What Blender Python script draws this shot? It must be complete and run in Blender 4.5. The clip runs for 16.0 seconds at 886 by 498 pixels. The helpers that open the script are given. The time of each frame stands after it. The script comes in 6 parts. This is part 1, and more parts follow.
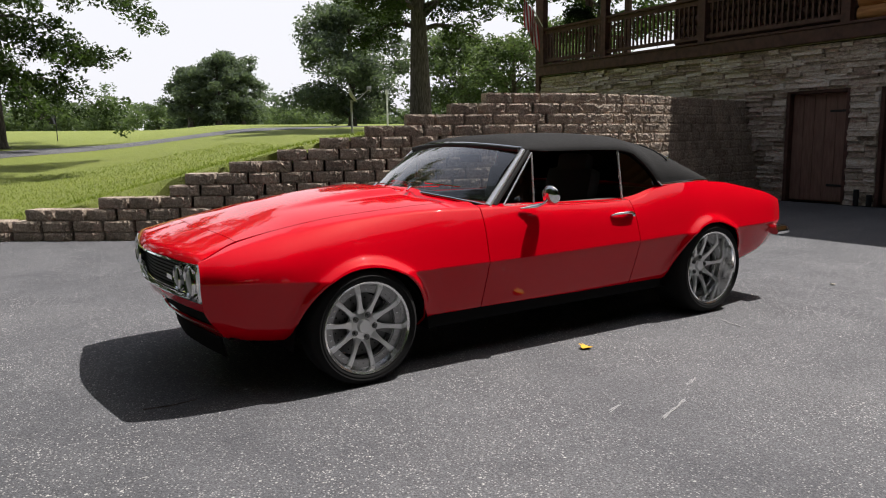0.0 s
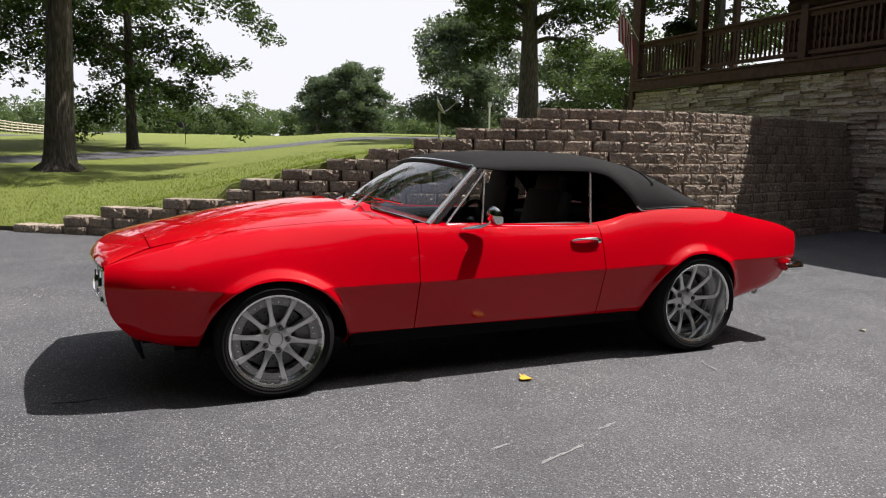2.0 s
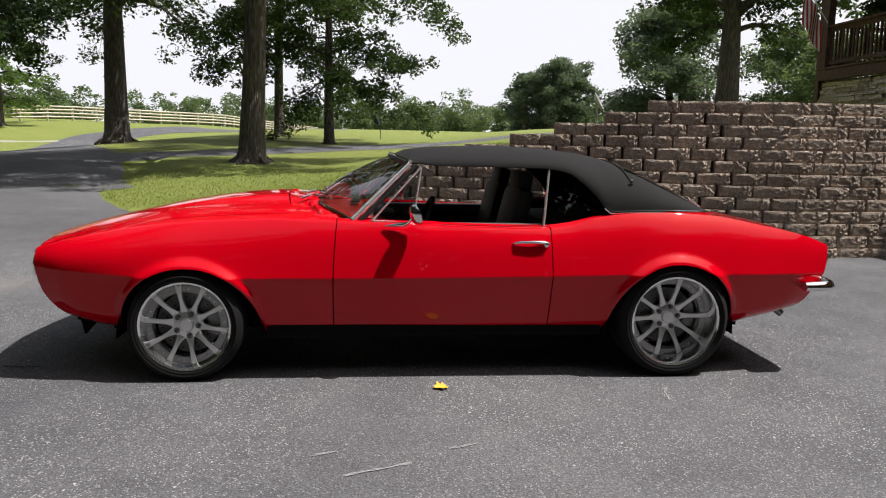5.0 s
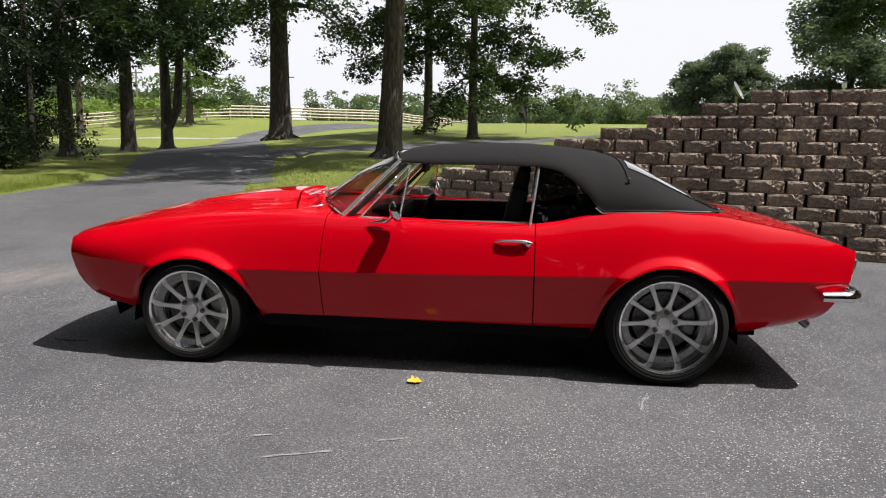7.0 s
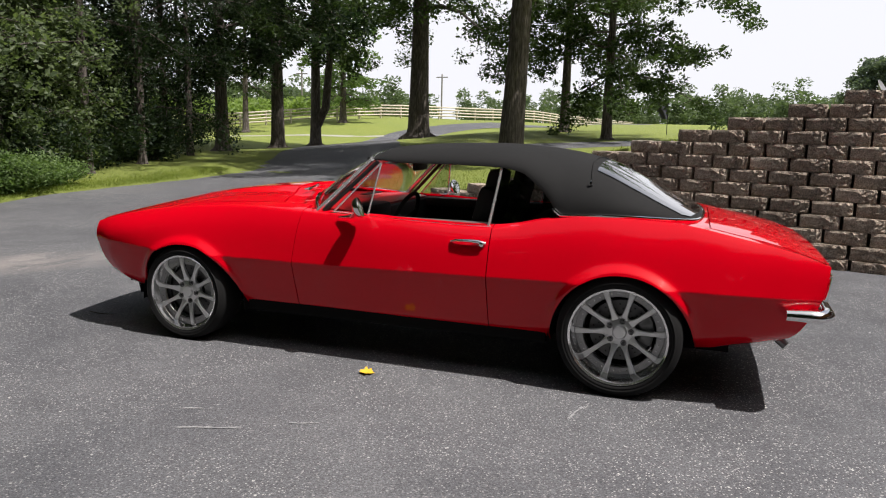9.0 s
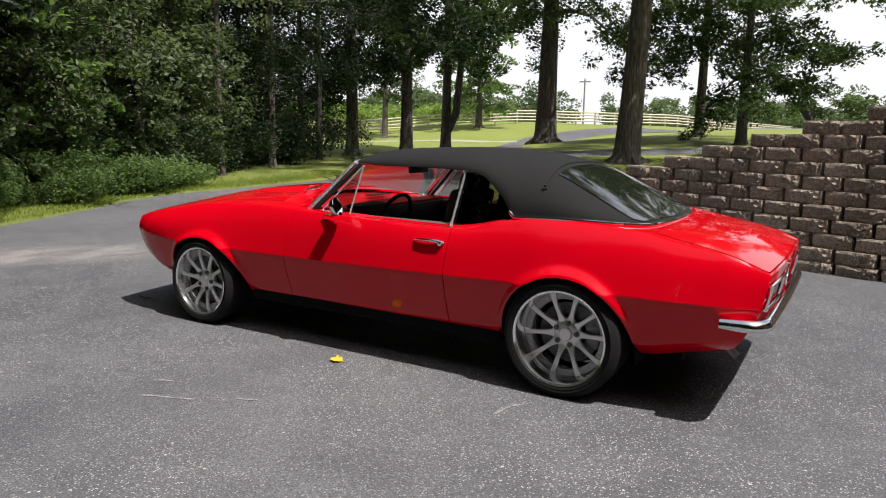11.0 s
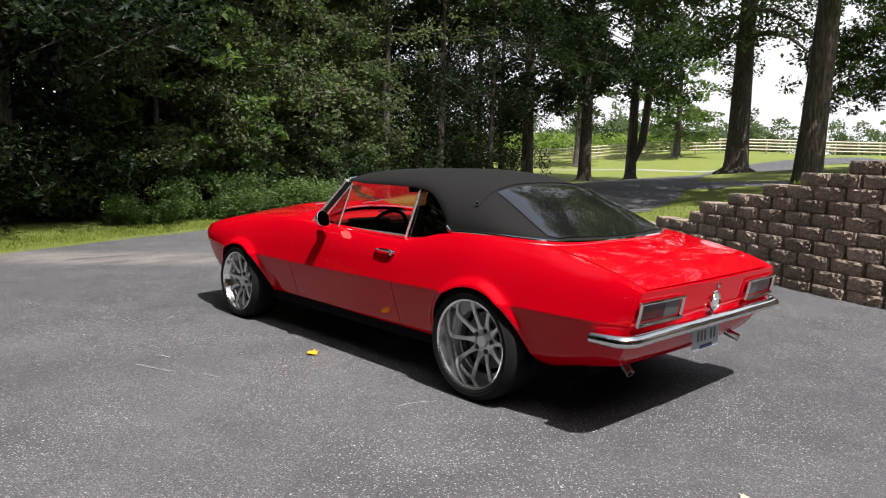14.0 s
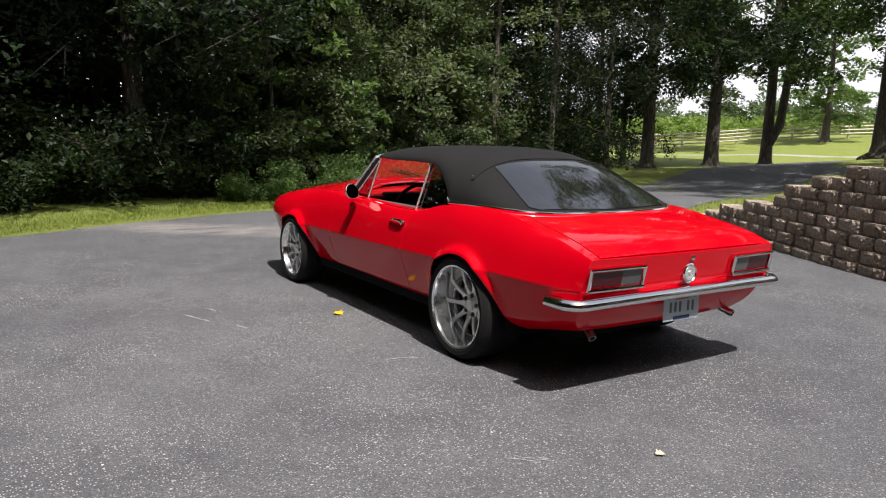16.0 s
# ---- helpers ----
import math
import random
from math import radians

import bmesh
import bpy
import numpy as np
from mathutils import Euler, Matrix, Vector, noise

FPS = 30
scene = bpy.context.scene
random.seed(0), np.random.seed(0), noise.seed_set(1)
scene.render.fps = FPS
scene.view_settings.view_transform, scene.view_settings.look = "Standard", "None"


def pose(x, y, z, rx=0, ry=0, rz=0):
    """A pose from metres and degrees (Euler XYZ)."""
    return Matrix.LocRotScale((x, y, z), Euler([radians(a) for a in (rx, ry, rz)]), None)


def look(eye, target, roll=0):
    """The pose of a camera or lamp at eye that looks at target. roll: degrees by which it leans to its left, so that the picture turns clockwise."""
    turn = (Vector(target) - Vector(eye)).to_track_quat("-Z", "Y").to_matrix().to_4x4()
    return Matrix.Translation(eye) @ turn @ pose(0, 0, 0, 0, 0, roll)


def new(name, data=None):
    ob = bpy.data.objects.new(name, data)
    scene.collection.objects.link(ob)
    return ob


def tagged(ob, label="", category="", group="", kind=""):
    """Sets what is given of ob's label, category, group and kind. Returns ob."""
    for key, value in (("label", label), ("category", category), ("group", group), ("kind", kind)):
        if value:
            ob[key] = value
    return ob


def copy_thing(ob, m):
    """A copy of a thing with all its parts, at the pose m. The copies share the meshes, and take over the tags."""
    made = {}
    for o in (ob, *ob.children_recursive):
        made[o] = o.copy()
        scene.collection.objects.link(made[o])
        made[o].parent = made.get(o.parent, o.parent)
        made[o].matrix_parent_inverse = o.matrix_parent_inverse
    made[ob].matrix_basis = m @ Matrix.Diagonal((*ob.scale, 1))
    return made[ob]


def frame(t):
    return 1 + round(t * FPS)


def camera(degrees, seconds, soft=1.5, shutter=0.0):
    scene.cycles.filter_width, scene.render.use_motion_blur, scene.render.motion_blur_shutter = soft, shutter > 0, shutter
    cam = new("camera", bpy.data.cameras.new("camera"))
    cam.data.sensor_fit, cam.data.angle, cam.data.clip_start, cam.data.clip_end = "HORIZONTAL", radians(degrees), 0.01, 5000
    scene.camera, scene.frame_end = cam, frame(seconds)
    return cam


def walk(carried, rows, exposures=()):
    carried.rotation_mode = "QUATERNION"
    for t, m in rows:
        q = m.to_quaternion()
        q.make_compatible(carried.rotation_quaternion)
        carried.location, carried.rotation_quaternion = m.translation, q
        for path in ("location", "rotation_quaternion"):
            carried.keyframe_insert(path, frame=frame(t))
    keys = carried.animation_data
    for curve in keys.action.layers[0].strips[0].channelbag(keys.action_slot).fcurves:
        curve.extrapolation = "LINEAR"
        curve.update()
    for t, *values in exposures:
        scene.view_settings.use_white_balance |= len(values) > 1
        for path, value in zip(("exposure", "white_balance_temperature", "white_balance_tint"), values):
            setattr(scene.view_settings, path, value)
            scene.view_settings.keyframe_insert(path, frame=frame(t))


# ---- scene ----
# ---- camera ----
cam = camera(62.9, 16.0, soft=1.1)
PATH = [
    (0, (-3.007, -4.223, 1.272), (-1.948, -2.554, 0.969), -0.9),
    (0.5, (-2.727, -4.29, 1.286), (-1.743, -2.574, 0.995), 0.6),
    (1, (-2.481, -4.391, 1.292), (-1.569, -2.636, 0.993), -0.2),
    (1.5, (-2.239, -4.544, 1.299), (-1.41, -2.747, 1.015), 1.0),
    (2, (-2.004, -4.612, 1.296), (-1.237, -2.785, 1.025), 0.9),
    (2.5, (-1.719, -4.665, 1.305), (-1.039, -2.8, 1.056), 0.7),
    (3, (-1.443, -4.774, 1.304), (-0.851, -2.881, 1.052), 0.2),
    (3.2, (-1.351, -4.818, 1.305), (-0.799, -2.912, 1.052), 1.1),
    (5.3, (-0.241, -4.856, 1.315), (-0.089, -2.884, 1.014), -0.2),
    (5.5, (-0.147, -4.866, 1.316), (-0.033, -2.893, 1.009), -1.0),
    (6, (0.114, -4.84, 1.334), (0.107, -2.864, 1.027), 0.6),
    (6.5, (0.349, -4.827, 1.332), (0.251, -2.854, 1.018), -0.2),
    (7, (0.623, -4.878, 1.355), (0.386, -2.918, 1.04), 0.6),
    (7.5, (0.867, -4.86, 1.343), (0.538, -2.913, 1.026), 0.1),
    (8, (1.146, -4.786, 1.354), (0.717, -2.859, 1.034), 1.0),
    (8.5, (1.402, -4.733, 1.362), (0.874, -2.831, 1.036), 0.4),
    (8.7, (1.519, -4.724, 1.366), (0.947, -2.835, 1.042), 0.8),
    (11, (2.724, -4.461, 1.388), (1.731, -2.754, 1.072), 1.1),
    (11.5, (2.922, -4.383, 1.38), (1.858, -2.715, 1.087), 2.5),
    (12, (3.198, -4.257, 1.352), (2.042, -2.646, 1.09), 1.5),
    (12.5, (3.499, -4.178, 1.399), (2.262, -2.631, 1.124), 2.0),
    (13, (3.708, -4.076, 1.363), (2.408, -2.579, 1.101), 0.9),
    (13.5, (3.92, -3.939, 1.377), (2.553, -2.501, 1.124), 1.8),
    (14, (4.193, -3.823, 1.372), (2.757, -2.454, 1.122), 1.4),
    (14.5, (4.431, -3.774, 1.356), (2.965, -2.439, 1.096), 0.9),
    (15, (4.614, -3.628, 1.342), (3.111, -2.339, 1.065), 1.2),
    (15.5, (4.78, -3.508, 1.352), (3.221, -2.292, 1.049), 1.5),
    (16, (4.995, -3.379, 1.338), (3.339, -2.298, 1.039), 1.4),
]
walk(cam, [(t, look(eye, target, roll)) for t, eye, target, roll in PATH], [(0, 0.29), (8.5, 0.3), (12, 0.42), (16, 0.44)])

# ---- world, sun, exposure ----
SUN = Vector((0.52, -0.07, 1.0)).normalized()
world = bpy.data.worlds.new("world")
scene.world = world
world.use_nodes = True
wn = world.node_tree
sky = wn.nodes.new("ShaderNodeTexSky")
sky.sky_type = "NISHITA"
sky.sun_disc = False
sky.sun_elevation = math.asin(SUN.z)
sky.sun_rotation = math.atan2(SUN.x, SUN.y)
sky.dust_density = 4.0
sky.air_density = 1.2
# white summer haze that thins towards the zenith
place_in_sky = wn.nodes.new("ShaderNodeTexCoord")
parts_of = wn.nodes.new("ShaderNodeSeparateXYZ")
wn.links.new(place_in_sky.outputs["Generated"], parts_of.inputs[0])
thin = wn.nodes.new("ShaderNodeMapRange")
thin.interpolation_type = "SMOOTHSTEP"
for key, value in (("From Min", 0.18), ("From Max", 0.72), ("To Min", 0.92), ("To Max", 0.2)):
    thin.inputs[key].default_value = value
wn.links.new(parts_of.outputs["Z"], thin.inputs["Value"])
haze = wn.nodes.new("ShaderNodeMixRGB")
haze.inputs[2].default_value = (12.6, 12.6, 13.4, 1)
wn.links.new(thin.outputs[0], haze.inputs[0])
wn.links.new(sky.outputs[0], haze.inputs[1])
wn.links.new(haze.outputs[0], wn.nodes["Background"].inputs["Color"])
wn.nodes["Background"].inputs["Strength"].default_value = 0.065
sun = new("sun", bpy.data.lights.new("sun", "SUN"))
sun.data.energy = 4.9
sun.data.angle = radians(0.55)
sun.data.color = (1.0, 0.95, 0.92)
sun.matrix_world = look((0, 0, 30), Vector((0, 0, 30)) - SUN)

# ---- materials ----
def material(name, color, rough=0.6, metal=0.0, **more):
    m = bpy.data.materials.new(name)
    m.use_nodes = True
    b = m.node_tree.nodes["Principled BSDF"]
    b.inputs["Base Color"].default_value = (*color, 1)
    b.inputs["Roughness"].default_value = rough
    b.inputs["Metallic"].default_value = metal
    for key, value in more.items():
        b.inputs[key.replace("_", " ")].default_value = value
    return m


def link(m, a, b):
    m.node_tree.links.new(a, b)


def add(m, kind, **values):
    n = m.node_tree.nodes.new(kind)
    for key, value in values.items():
        n.inputs[key.replace("_", " ")].default_value = value
    return n


def bsdf(m):
    return m.node_tree.nodes["Principled BSDF"]


def coords(m, scale=(1, 1, 1)):
    g = m.node_tree.nodes.new("ShaderNodeNewGeometry")
    v = m.node_tree.nodes.new("ShaderNodeMapping")
    v.inputs["Scale"].default_value = scale
    link(m, g.outputs["Position"], v.inputs["Vector"])
    return v.outputs[0]


def noise_tex(m, where, scale, detail=4.0, rough=0.6):
    n = add(m, "ShaderNodeTexNoise", Scale=scale, Detail=detail, Roughness=rough)
    link(m, where, n.inputs["Vector"])
    return n.outputs[0]


def ramp(m, value, stops):
    r = m.node_tree.nodes.new("ShaderNodeValToRGB")
    e = r.color_ramp.elements
    while len(e) < len(stops):
        e.new(0.5)
    for i, (p, c) in enumerate(stops):
        e[i].position = p
        e[i].color = (*c, 1) if len(c) == 3 else c
    link(m, value, r.inputs[0])
    return r.outputs[0]


def mix(m, fac, a, b, mode="MIX"):
    n = m.node_tree.nodes.new("ShaderNodeMixRGB")
    n.blend_type = mode
    for i, v in ((0, fac), (1, a), (2, b)):
        if isinstance(v, (int, float)):
            n.inputs[i].default_value = v
        elif isinstance(v, tuple):
            n.inputs[i].default_value = (*v, 1)
        else:
            link(m, v, n.inputs[i])
    return n.outputs[0]


def bump(m, height, strength, distance):
    n = add(m, "ShaderNodeBump", Strength=strength, Distance=distance)
    link(m, height, n.inputs["Height"])
    link(m, n.outputs[0], bsdf(m).inputs["Normal"])


def grey(v):
    return (v, v, v)


def random_of(m):
    return m.node_tree.nodes.new("ShaderNodeObjectInfo").outputs["Random"]


def island(m):
    return m.node_tree.nodes.new("ShaderNodeNewGeometry").outputs["Random Per Island"]


def mat_asphalt():
    m = material("asphalt", grey(0.06), 0.8)
    c = coords(m)
    big = noise_tex(m, c, 0.22, 5)
    mid = noise_tex(m, c, 2.2, 6)
    base = ramp(m, big, [(0.34, (0.049, 0.051, 0.059)), (0.5, (0.068, 0.070, 0.080)), (0.66, (0.108, 0.109, 0.117))])
    base = mix(m, 0.35, base, ramp(m, mid, [(0.3, grey(0.06)), (0.7, grey(0.15))]))
    fine = noise_tex(m, c, 130.0, 3, 0.7)
    col = mix(m, 0.9, base, ramp(m, fine, [(0.34, grey(0.22)), (0.5, grey(0.5)), (0.62, grey(0.82))]), "OVERLAY")
    wear = ramp(m, noise_tex(m, c, 0.7, 4), [(0.34, grey(0.25)), (0.6, grey(1))])
    heights = []
    for scale, share, size in ((95.0, 0.62, 0.42), (42.0, 0.82, 0.30)):
        v = add(m, "ShaderNodeTexVoronoi", Scale=scale)
        link(m, c, v.inputs["Vector"])
        heights.append(v.outputs["Distance"])
        chip = ramp(m, v.outputs["Distance"], [(0.0, grey(1)), (size * 0.7, grey(1)), (size, grey(0))])
        pick = ramp(m, v.outputs["Color"], [(share, grey(0)), (share + 0.1, grey(1))])
        both = mix(m, 1.0, mix(m, 1.0, chip, pick, "MULTIPLY"), wear, "MULTIPLY")
        col = mix(m, both, col, (0.45, 0.44, 0.425) if scale > 60 else (0.64, 0.63, 0.6))
    # pale worn strip near the wood
    at = add(m, "ShaderNodeMapping")
    at.vector_type = "TEXTURE"
    at.inputs["Location"].default_value = (-5.6, -0.7, 0)
    at.inputs["Rotation"].default_value = (0, 0, radians(52))
    at.inputs["Scale"].default_value = (4.2, 0.75, 1)
    link(m, c, at.inputs["Vector"])
    spot = m.node_tree.nodes.new("ShaderNodeTexGradient")
    spot.gradient_type = "SPHERICAL"
    link(m, at.outputs[0], spot.inputs[0])
    strip = mix(m, 1.0, ramp(m, spot.outputs["Fac"], [(0.0, grey(0)), (0.55, grey(1))]), ramp(m, noise_tex(m, coords(m, (3, 1, 1)), 1.3, 6, 0.7), [(0.36, grey(0.05)), (0.6, grey(0.75))]), "MULTIPLY")
    col = mix(m, strip, col, mix(m, 0.5, col, (0.42, 0.37, 0.33)))
    link(m, col, bsdf(m).inputs["Base Color"])
    bump(m, mix(m, 0.5, heights[0], fine), 0.7, 0.006)
    return m


def mat_lawn():
    m = material("lawn", (0.1635, 0.228, 0.03372), 0.9)
    c = coords(m)
    n1 = noise_tex(m, c, 0.25, 5)
    n2 = noise_tex(m, c, 6.0, 5)
    n3 = noise_tex(m, coords(m, (110, 110, 20)), 1.0, 3)
    a = ramp(m, n1, [(0.3, (0.1305, 0.1788, 0.02472)), (0.55, (0.1891, 0.2364, 0.03588)), (0.75, (0.2623, 0.2784, 0.06168))])
    a = mix(m, 0.45, a, ramp(m, n2, [(0.3, (0.09004, 0.1356, 0.018)), (0.7, (0.2708, 0.2988, 0.06732))]))
    a = mix(m, 0.55, a, ramp(m, n3, [(0.25, (0.06551, 0.09984, 0.01344)), (0.5, (0.1891, 0.228, 0.03816)), (0.8, (0.377, 0.3924, 0.101))]))
    link(m, a, bsdf(m).inputs["Base Color"])
    bump(m, mix(m, 0.5, n2, n3), 1.0, 0.05)
    return m


def mat_block():
    m = material("split_block", (0.232, 0.199, 0.154), 0.92)
    c = coords(m)
    tone = ramp(m, random_of(m), [(0.0, (0.3114, 0.2464, 0.1909)), (0.5, (0.429, 0.3421, 0.2725)), (1.0, (0.5589, 0.4587, 0.3668))])
    n = noise_tex(m, c, 22.0, 8, 0.75)
    f = noise_tex(m, c, 95.0, 3, 0.7)
    a = mix(m, 0.5, tone, ramp(m, n, [(0.32, (0.1165, 0.09317, 0.07072)), (0.5, (0.4413, 0.3553, 0.2783)), (0.66, (0.8826, 0.7799, 0.6394))]))
    a = mix(m, 0.85, a, ramp(m, f, [(0.36, grey(0.16)), (0.5, grey(0.52)), (0.64, grey(0.86))]), "OVERLAY")
    stain = ramp(m, noise_tex(m, coords(m, (1, 1, 0.4)), 1.6, 4), [(0.40, grey(0.72)), (0.6, grey(1))])
    a = mix(m, 1.0, a, stain, "MULTIPLY")
    link(m, a, bsdf(m).inputs["Base Color"])
    bump(m, mix(m, 0.6, n, f), 1.0, 0.03)
    return m


def mat_ledge():
    m = material("ledgestone", (0.331, 0.298, 0.265), 0.9)
    c = coords(m)
    tone = ramp(m, random_of(m), [(0.0, (0.34, 0.26, 0.20)), (0.35, (0.53, 0.43, 0.35)), (0.7, (0.68, 0.58, 0.49)), (1.0, (0.78, 0.69, 0.60))])
    n = noise_tex(m, coords(m, (1, 1, 2.2)), 14.0, 8, 0.75)
    f = noise_tex(m, c, 60.0, 3, 0.7)
    a = mix(m, 0.8, tone, ramp(m, n, [(0.34, grey(0.14)), (0.5, grey(0.5)), (0.66, grey(0.84))]), "OVERLAY")
    a = mix(m, 0.4, a, ramp(m, f, [(0.36, grey(0.2)), (0.64, grey(0.8))]), "OVERLAY")
    link(m, a, bsdf(m).inputs["Base Color"])
    bump(m, mix(m, 0.4, n, f), 1.0, 0.04)
    return m


def mat_leaf(name, dark, mid, light):
    m = material(name, mid, 0.5, Specular_IOR_Level=0.3)
    c = coords(m)
    a = ramp(m, island(m), [(0.0, dark), (0.5, mid), (1.0, light)])
    n = noise_tex(m, c, 0.5, 3)
    a = mix(m, 0.5, a, ramp(m, n, [(0.35, dark), (0.7, light)]))
    link(m, a, bsdf(m).inputs["Base Color"])
    t = m.node_tree.nodes.new("ShaderNodeBsdfTranslucent")
    link(m, mix(m, 1.0, a, (1.45, 1.6, 0.8), "MULTIPLY"), t.inputs["Color"])
    s = m.node_tree.nodes.new("ShaderNodeMixShader")
    s.inputs[0].default_value = 0.45
    link(m, bsdf(m).outputs[0], s.inputs[1])
    link(m, t.outputs[0], s.inputs[2])
    link(m, s.outputs[0], m.node_tree.nodes["Material Output"].inputs["Surface"])
    return m


def mat_bark():
    m = material("bark", (0.12, 0.10, 0.085), 0.95)
    o = m.node_tree.nodes.new("ShaderNodeTexCoord")
    v = m.node_tree.nodes.new("ShaderNodeMapping")
    v.inputs["Scale"].default_value = (9, 9, 1.3)
    link(m, o.outputs["Object"], v.inputs["Vector"])
    n = noise_tex(m, v.outputs[0], 2.2, 7, 0.65)
    a = ramp(m, n, [(0.32, (0.028, 0.022, 0.019)), (0.5, (0.085, 0.07, 0.06)), (0.7, (0.19, 0.165, 0.145))])
    link(m, a, bsdf(m).inputs["Base Color"])
    bump(m, n, 1.0, 0.05)
    return m


def mat_wood(name, dark, light, scale=(2, 2, 2), rough=0.7):
    m = material(name, light, rough)
    n = noise_tex(m, coords(m, scale), 4.0, 6, 0.6)
    link(m, ramp(m, n, [(0.3, dark), (0.7, light)]), bsdf(m).inputs["Base Color"])
    bump(m, n, 0.4, 0.006)
    return m


def mat_paint():
    m = material("red_paint", (0.72, 0.003, 0.008), 0.4, Coat_Weight=1.0, Coat_Roughness=0.015, Coat_IOR=1.44, Specular_IOR_Level=0.0)
    n = noise_tex(m, coords(m), 900.0, 2)
    link(m, ramp(m, n, [(0.3, (0.57, 0.0005, 0.008)), (0.7, (0.62, 0.0008, 0.011))]), bsdf(m).inputs["Base Color"])
    return m


def mat_canvas():
    m = material("black_canvas", grey(0.03), 0.9, Specular_IOR_Level=0.3)
    c = coords(m)
    n = noise_tex(m, c, 600.0, 2)
    w = noise_tex(m, c, 2.5, 4)
    a = mix(m, 0.5, ramp(m, n, [(0.3, grey(0.007)), (0.7, grey(0.016))]), ramp(m, w, [(0.3, grey(0.008)), (0.7, grey(0.014))]))
    link(m, a, bsdf(m).inputs["Base Color"])
    bump(m, mix(m, 0.3, n, w), 0.35, 0.004)
    return m


def mat_glass(name, tint=(0.9, 0.94, 0.92), gloss=0.1, rough=0.0):
    m = bpy.data.materials.new(name)
    m.use_nodes = True
    nt = m.node_tree
    nt.nodes.remove(nt.nodes["Principled BSDF"])
    g = nt.nodes.new("ShaderNodeBsdfGlossy")
    g.inputs["Roughness"].default_value = rough
    t = nt.nodes.new("ShaderNodeBsdfTransparent")
    t.inputs["Color"].default_value = (*tint, 1)
    w = nt.nodes.new("ShaderNodeLayerWeight")
    w.inputs["Blend"].default_value = 0.5
    p = nt.nodes.new("ShaderNodeMath")
    p.operation = "POWER"
    p.inputs[1].default_value = 2.2
    nt.links.new(w.outputs["Facing"], p.inputs[0])
    f = nt.nodes.new("ShaderNodeMath")
    f.operation = "MULTIPLY_ADD"
    f.inputs[1].default_value, f.inputs[2].default_value = 0.75, gloss
    nt.links.new(p.outputs[0], f.inputs[0])
    s = nt.nodes.new("ShaderNodeMixShader")
    nt.links.new(f.outputs[0], s.inputs[0])
    nt.links.new(t.outputs[0], s.inputs[1])
    nt.links.new(g.outputs[0], s.inputs[2])
    nt.links.new(s.outputs[0], nt.nodes["Material Output"].inputs["Surface"])
    return m


ASPHALT, LAWN, BLOCK, LEDGE, BARK = mat_asphalt(), mat_lawn(), mat_block(), mat_ledge(), mat_bark()
LEAF_OAK = mat_leaf("oak_leaf", (0.0213, 0.038, 0.014), (0.0436, 0.072, 0.0252), (0.0825, 0.12, 0.042))
# shaded and sunlit woodland: the light is put into these two leaf colours
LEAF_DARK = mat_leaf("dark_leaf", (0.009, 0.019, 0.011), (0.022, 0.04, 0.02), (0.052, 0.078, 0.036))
LEAF_WOOD_LIT = mat_leaf("sunny_wood_leaf", (0.044, 0.066, 0.032), (0.098, 0.135, 0.066), (0.175, 0.215, 0.11))
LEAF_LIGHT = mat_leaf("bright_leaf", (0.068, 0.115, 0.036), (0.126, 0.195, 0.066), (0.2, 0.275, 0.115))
# distance haze is mixed into this lightened leaf colour
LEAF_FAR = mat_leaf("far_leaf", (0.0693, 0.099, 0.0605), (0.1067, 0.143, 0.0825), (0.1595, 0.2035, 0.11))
CROP = mat_leaf("crop_leaf", (0.12, 0.18, 0.05), (0.19, 0.26, 0.075), (0.26, 0.33, 0.11))
# greyer still: haze of the air painted into the leaves
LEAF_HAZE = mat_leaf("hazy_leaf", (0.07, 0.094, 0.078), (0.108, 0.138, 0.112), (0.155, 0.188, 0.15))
PAINT, CANVAS = mat_paint(), mat_canvas()
CHROME = material("chrome", grey(0.82), 0.06, 1.0)
ALLOY = material("brushed_alloy", grey(0.8), 0.38, 0.75)
FLANGE = material("dull_alloy", grey(0.27), 0.28, 1.0)
POLISHED = material("polished_lip", grey(0.9), 0.14, 0.95)
RUBBER = material("rubber", grey(0.009), 0.8, Specular_IOR_Level=0.25)
BLACK = material("black_plastic", grey(0.012), 0.5)
VINYL = material("black_vinyl", grey(0.011), 0.6, Specular_IOR_Level=0.3)
STAINLESS = material("bright_stainless", grey(0.92), 0.24, 0.75)
STEEL = material("brake_steel", grey(0.32), 0.38, 1.0)
CALIPER = material("caliper_grey", grey(0.22), 0.4, 0.5)
NUTSTEEL = material("dark_nut_steel", grey(0.14), 0.3, 0.7)
GLASS = mat_glass("clear_glass", (0.58, 0.61, 0.60), 0.13)
SMOKE = mat_glass("tinted_glass", (0.22, 0.23, 0.23), 0.07)
MIRROR = material("mirror_glass", grey(0.9), 0.01, 1.0)
# red darkened to hold the shade of the lamp recess
LENS_RED = material("red_lens", (0.05, 0.0015, 0.004), 0.2, Coat_Weight=0.1)
LENS_CLEAR = material("clear_lens", (0.36, 0.37, 0.37), 0.2, Coat_Weight=0.6)
DARKWOOD = mat_wood("dark_stained_shaded_wood", (0.05, 0.022, 0.016), (0.125, 0.058, 0.043))
DOORWOOD = mat_wood("brown_painted_door", (0.16, 0.085, 0.062), (0.25, 0.145, 0.11), (6, 6, 0.8))
LOGWOOD = mat_wood("log_wood", (0.28, 0.11, 0.03), (0.5, 0.24, 0.08), (1, 0.6, 6))
FENCEWOOD = mat_wood("cream_fence", (0.42, 0.37, 0.29), (0.62, 0.56, 0.46))
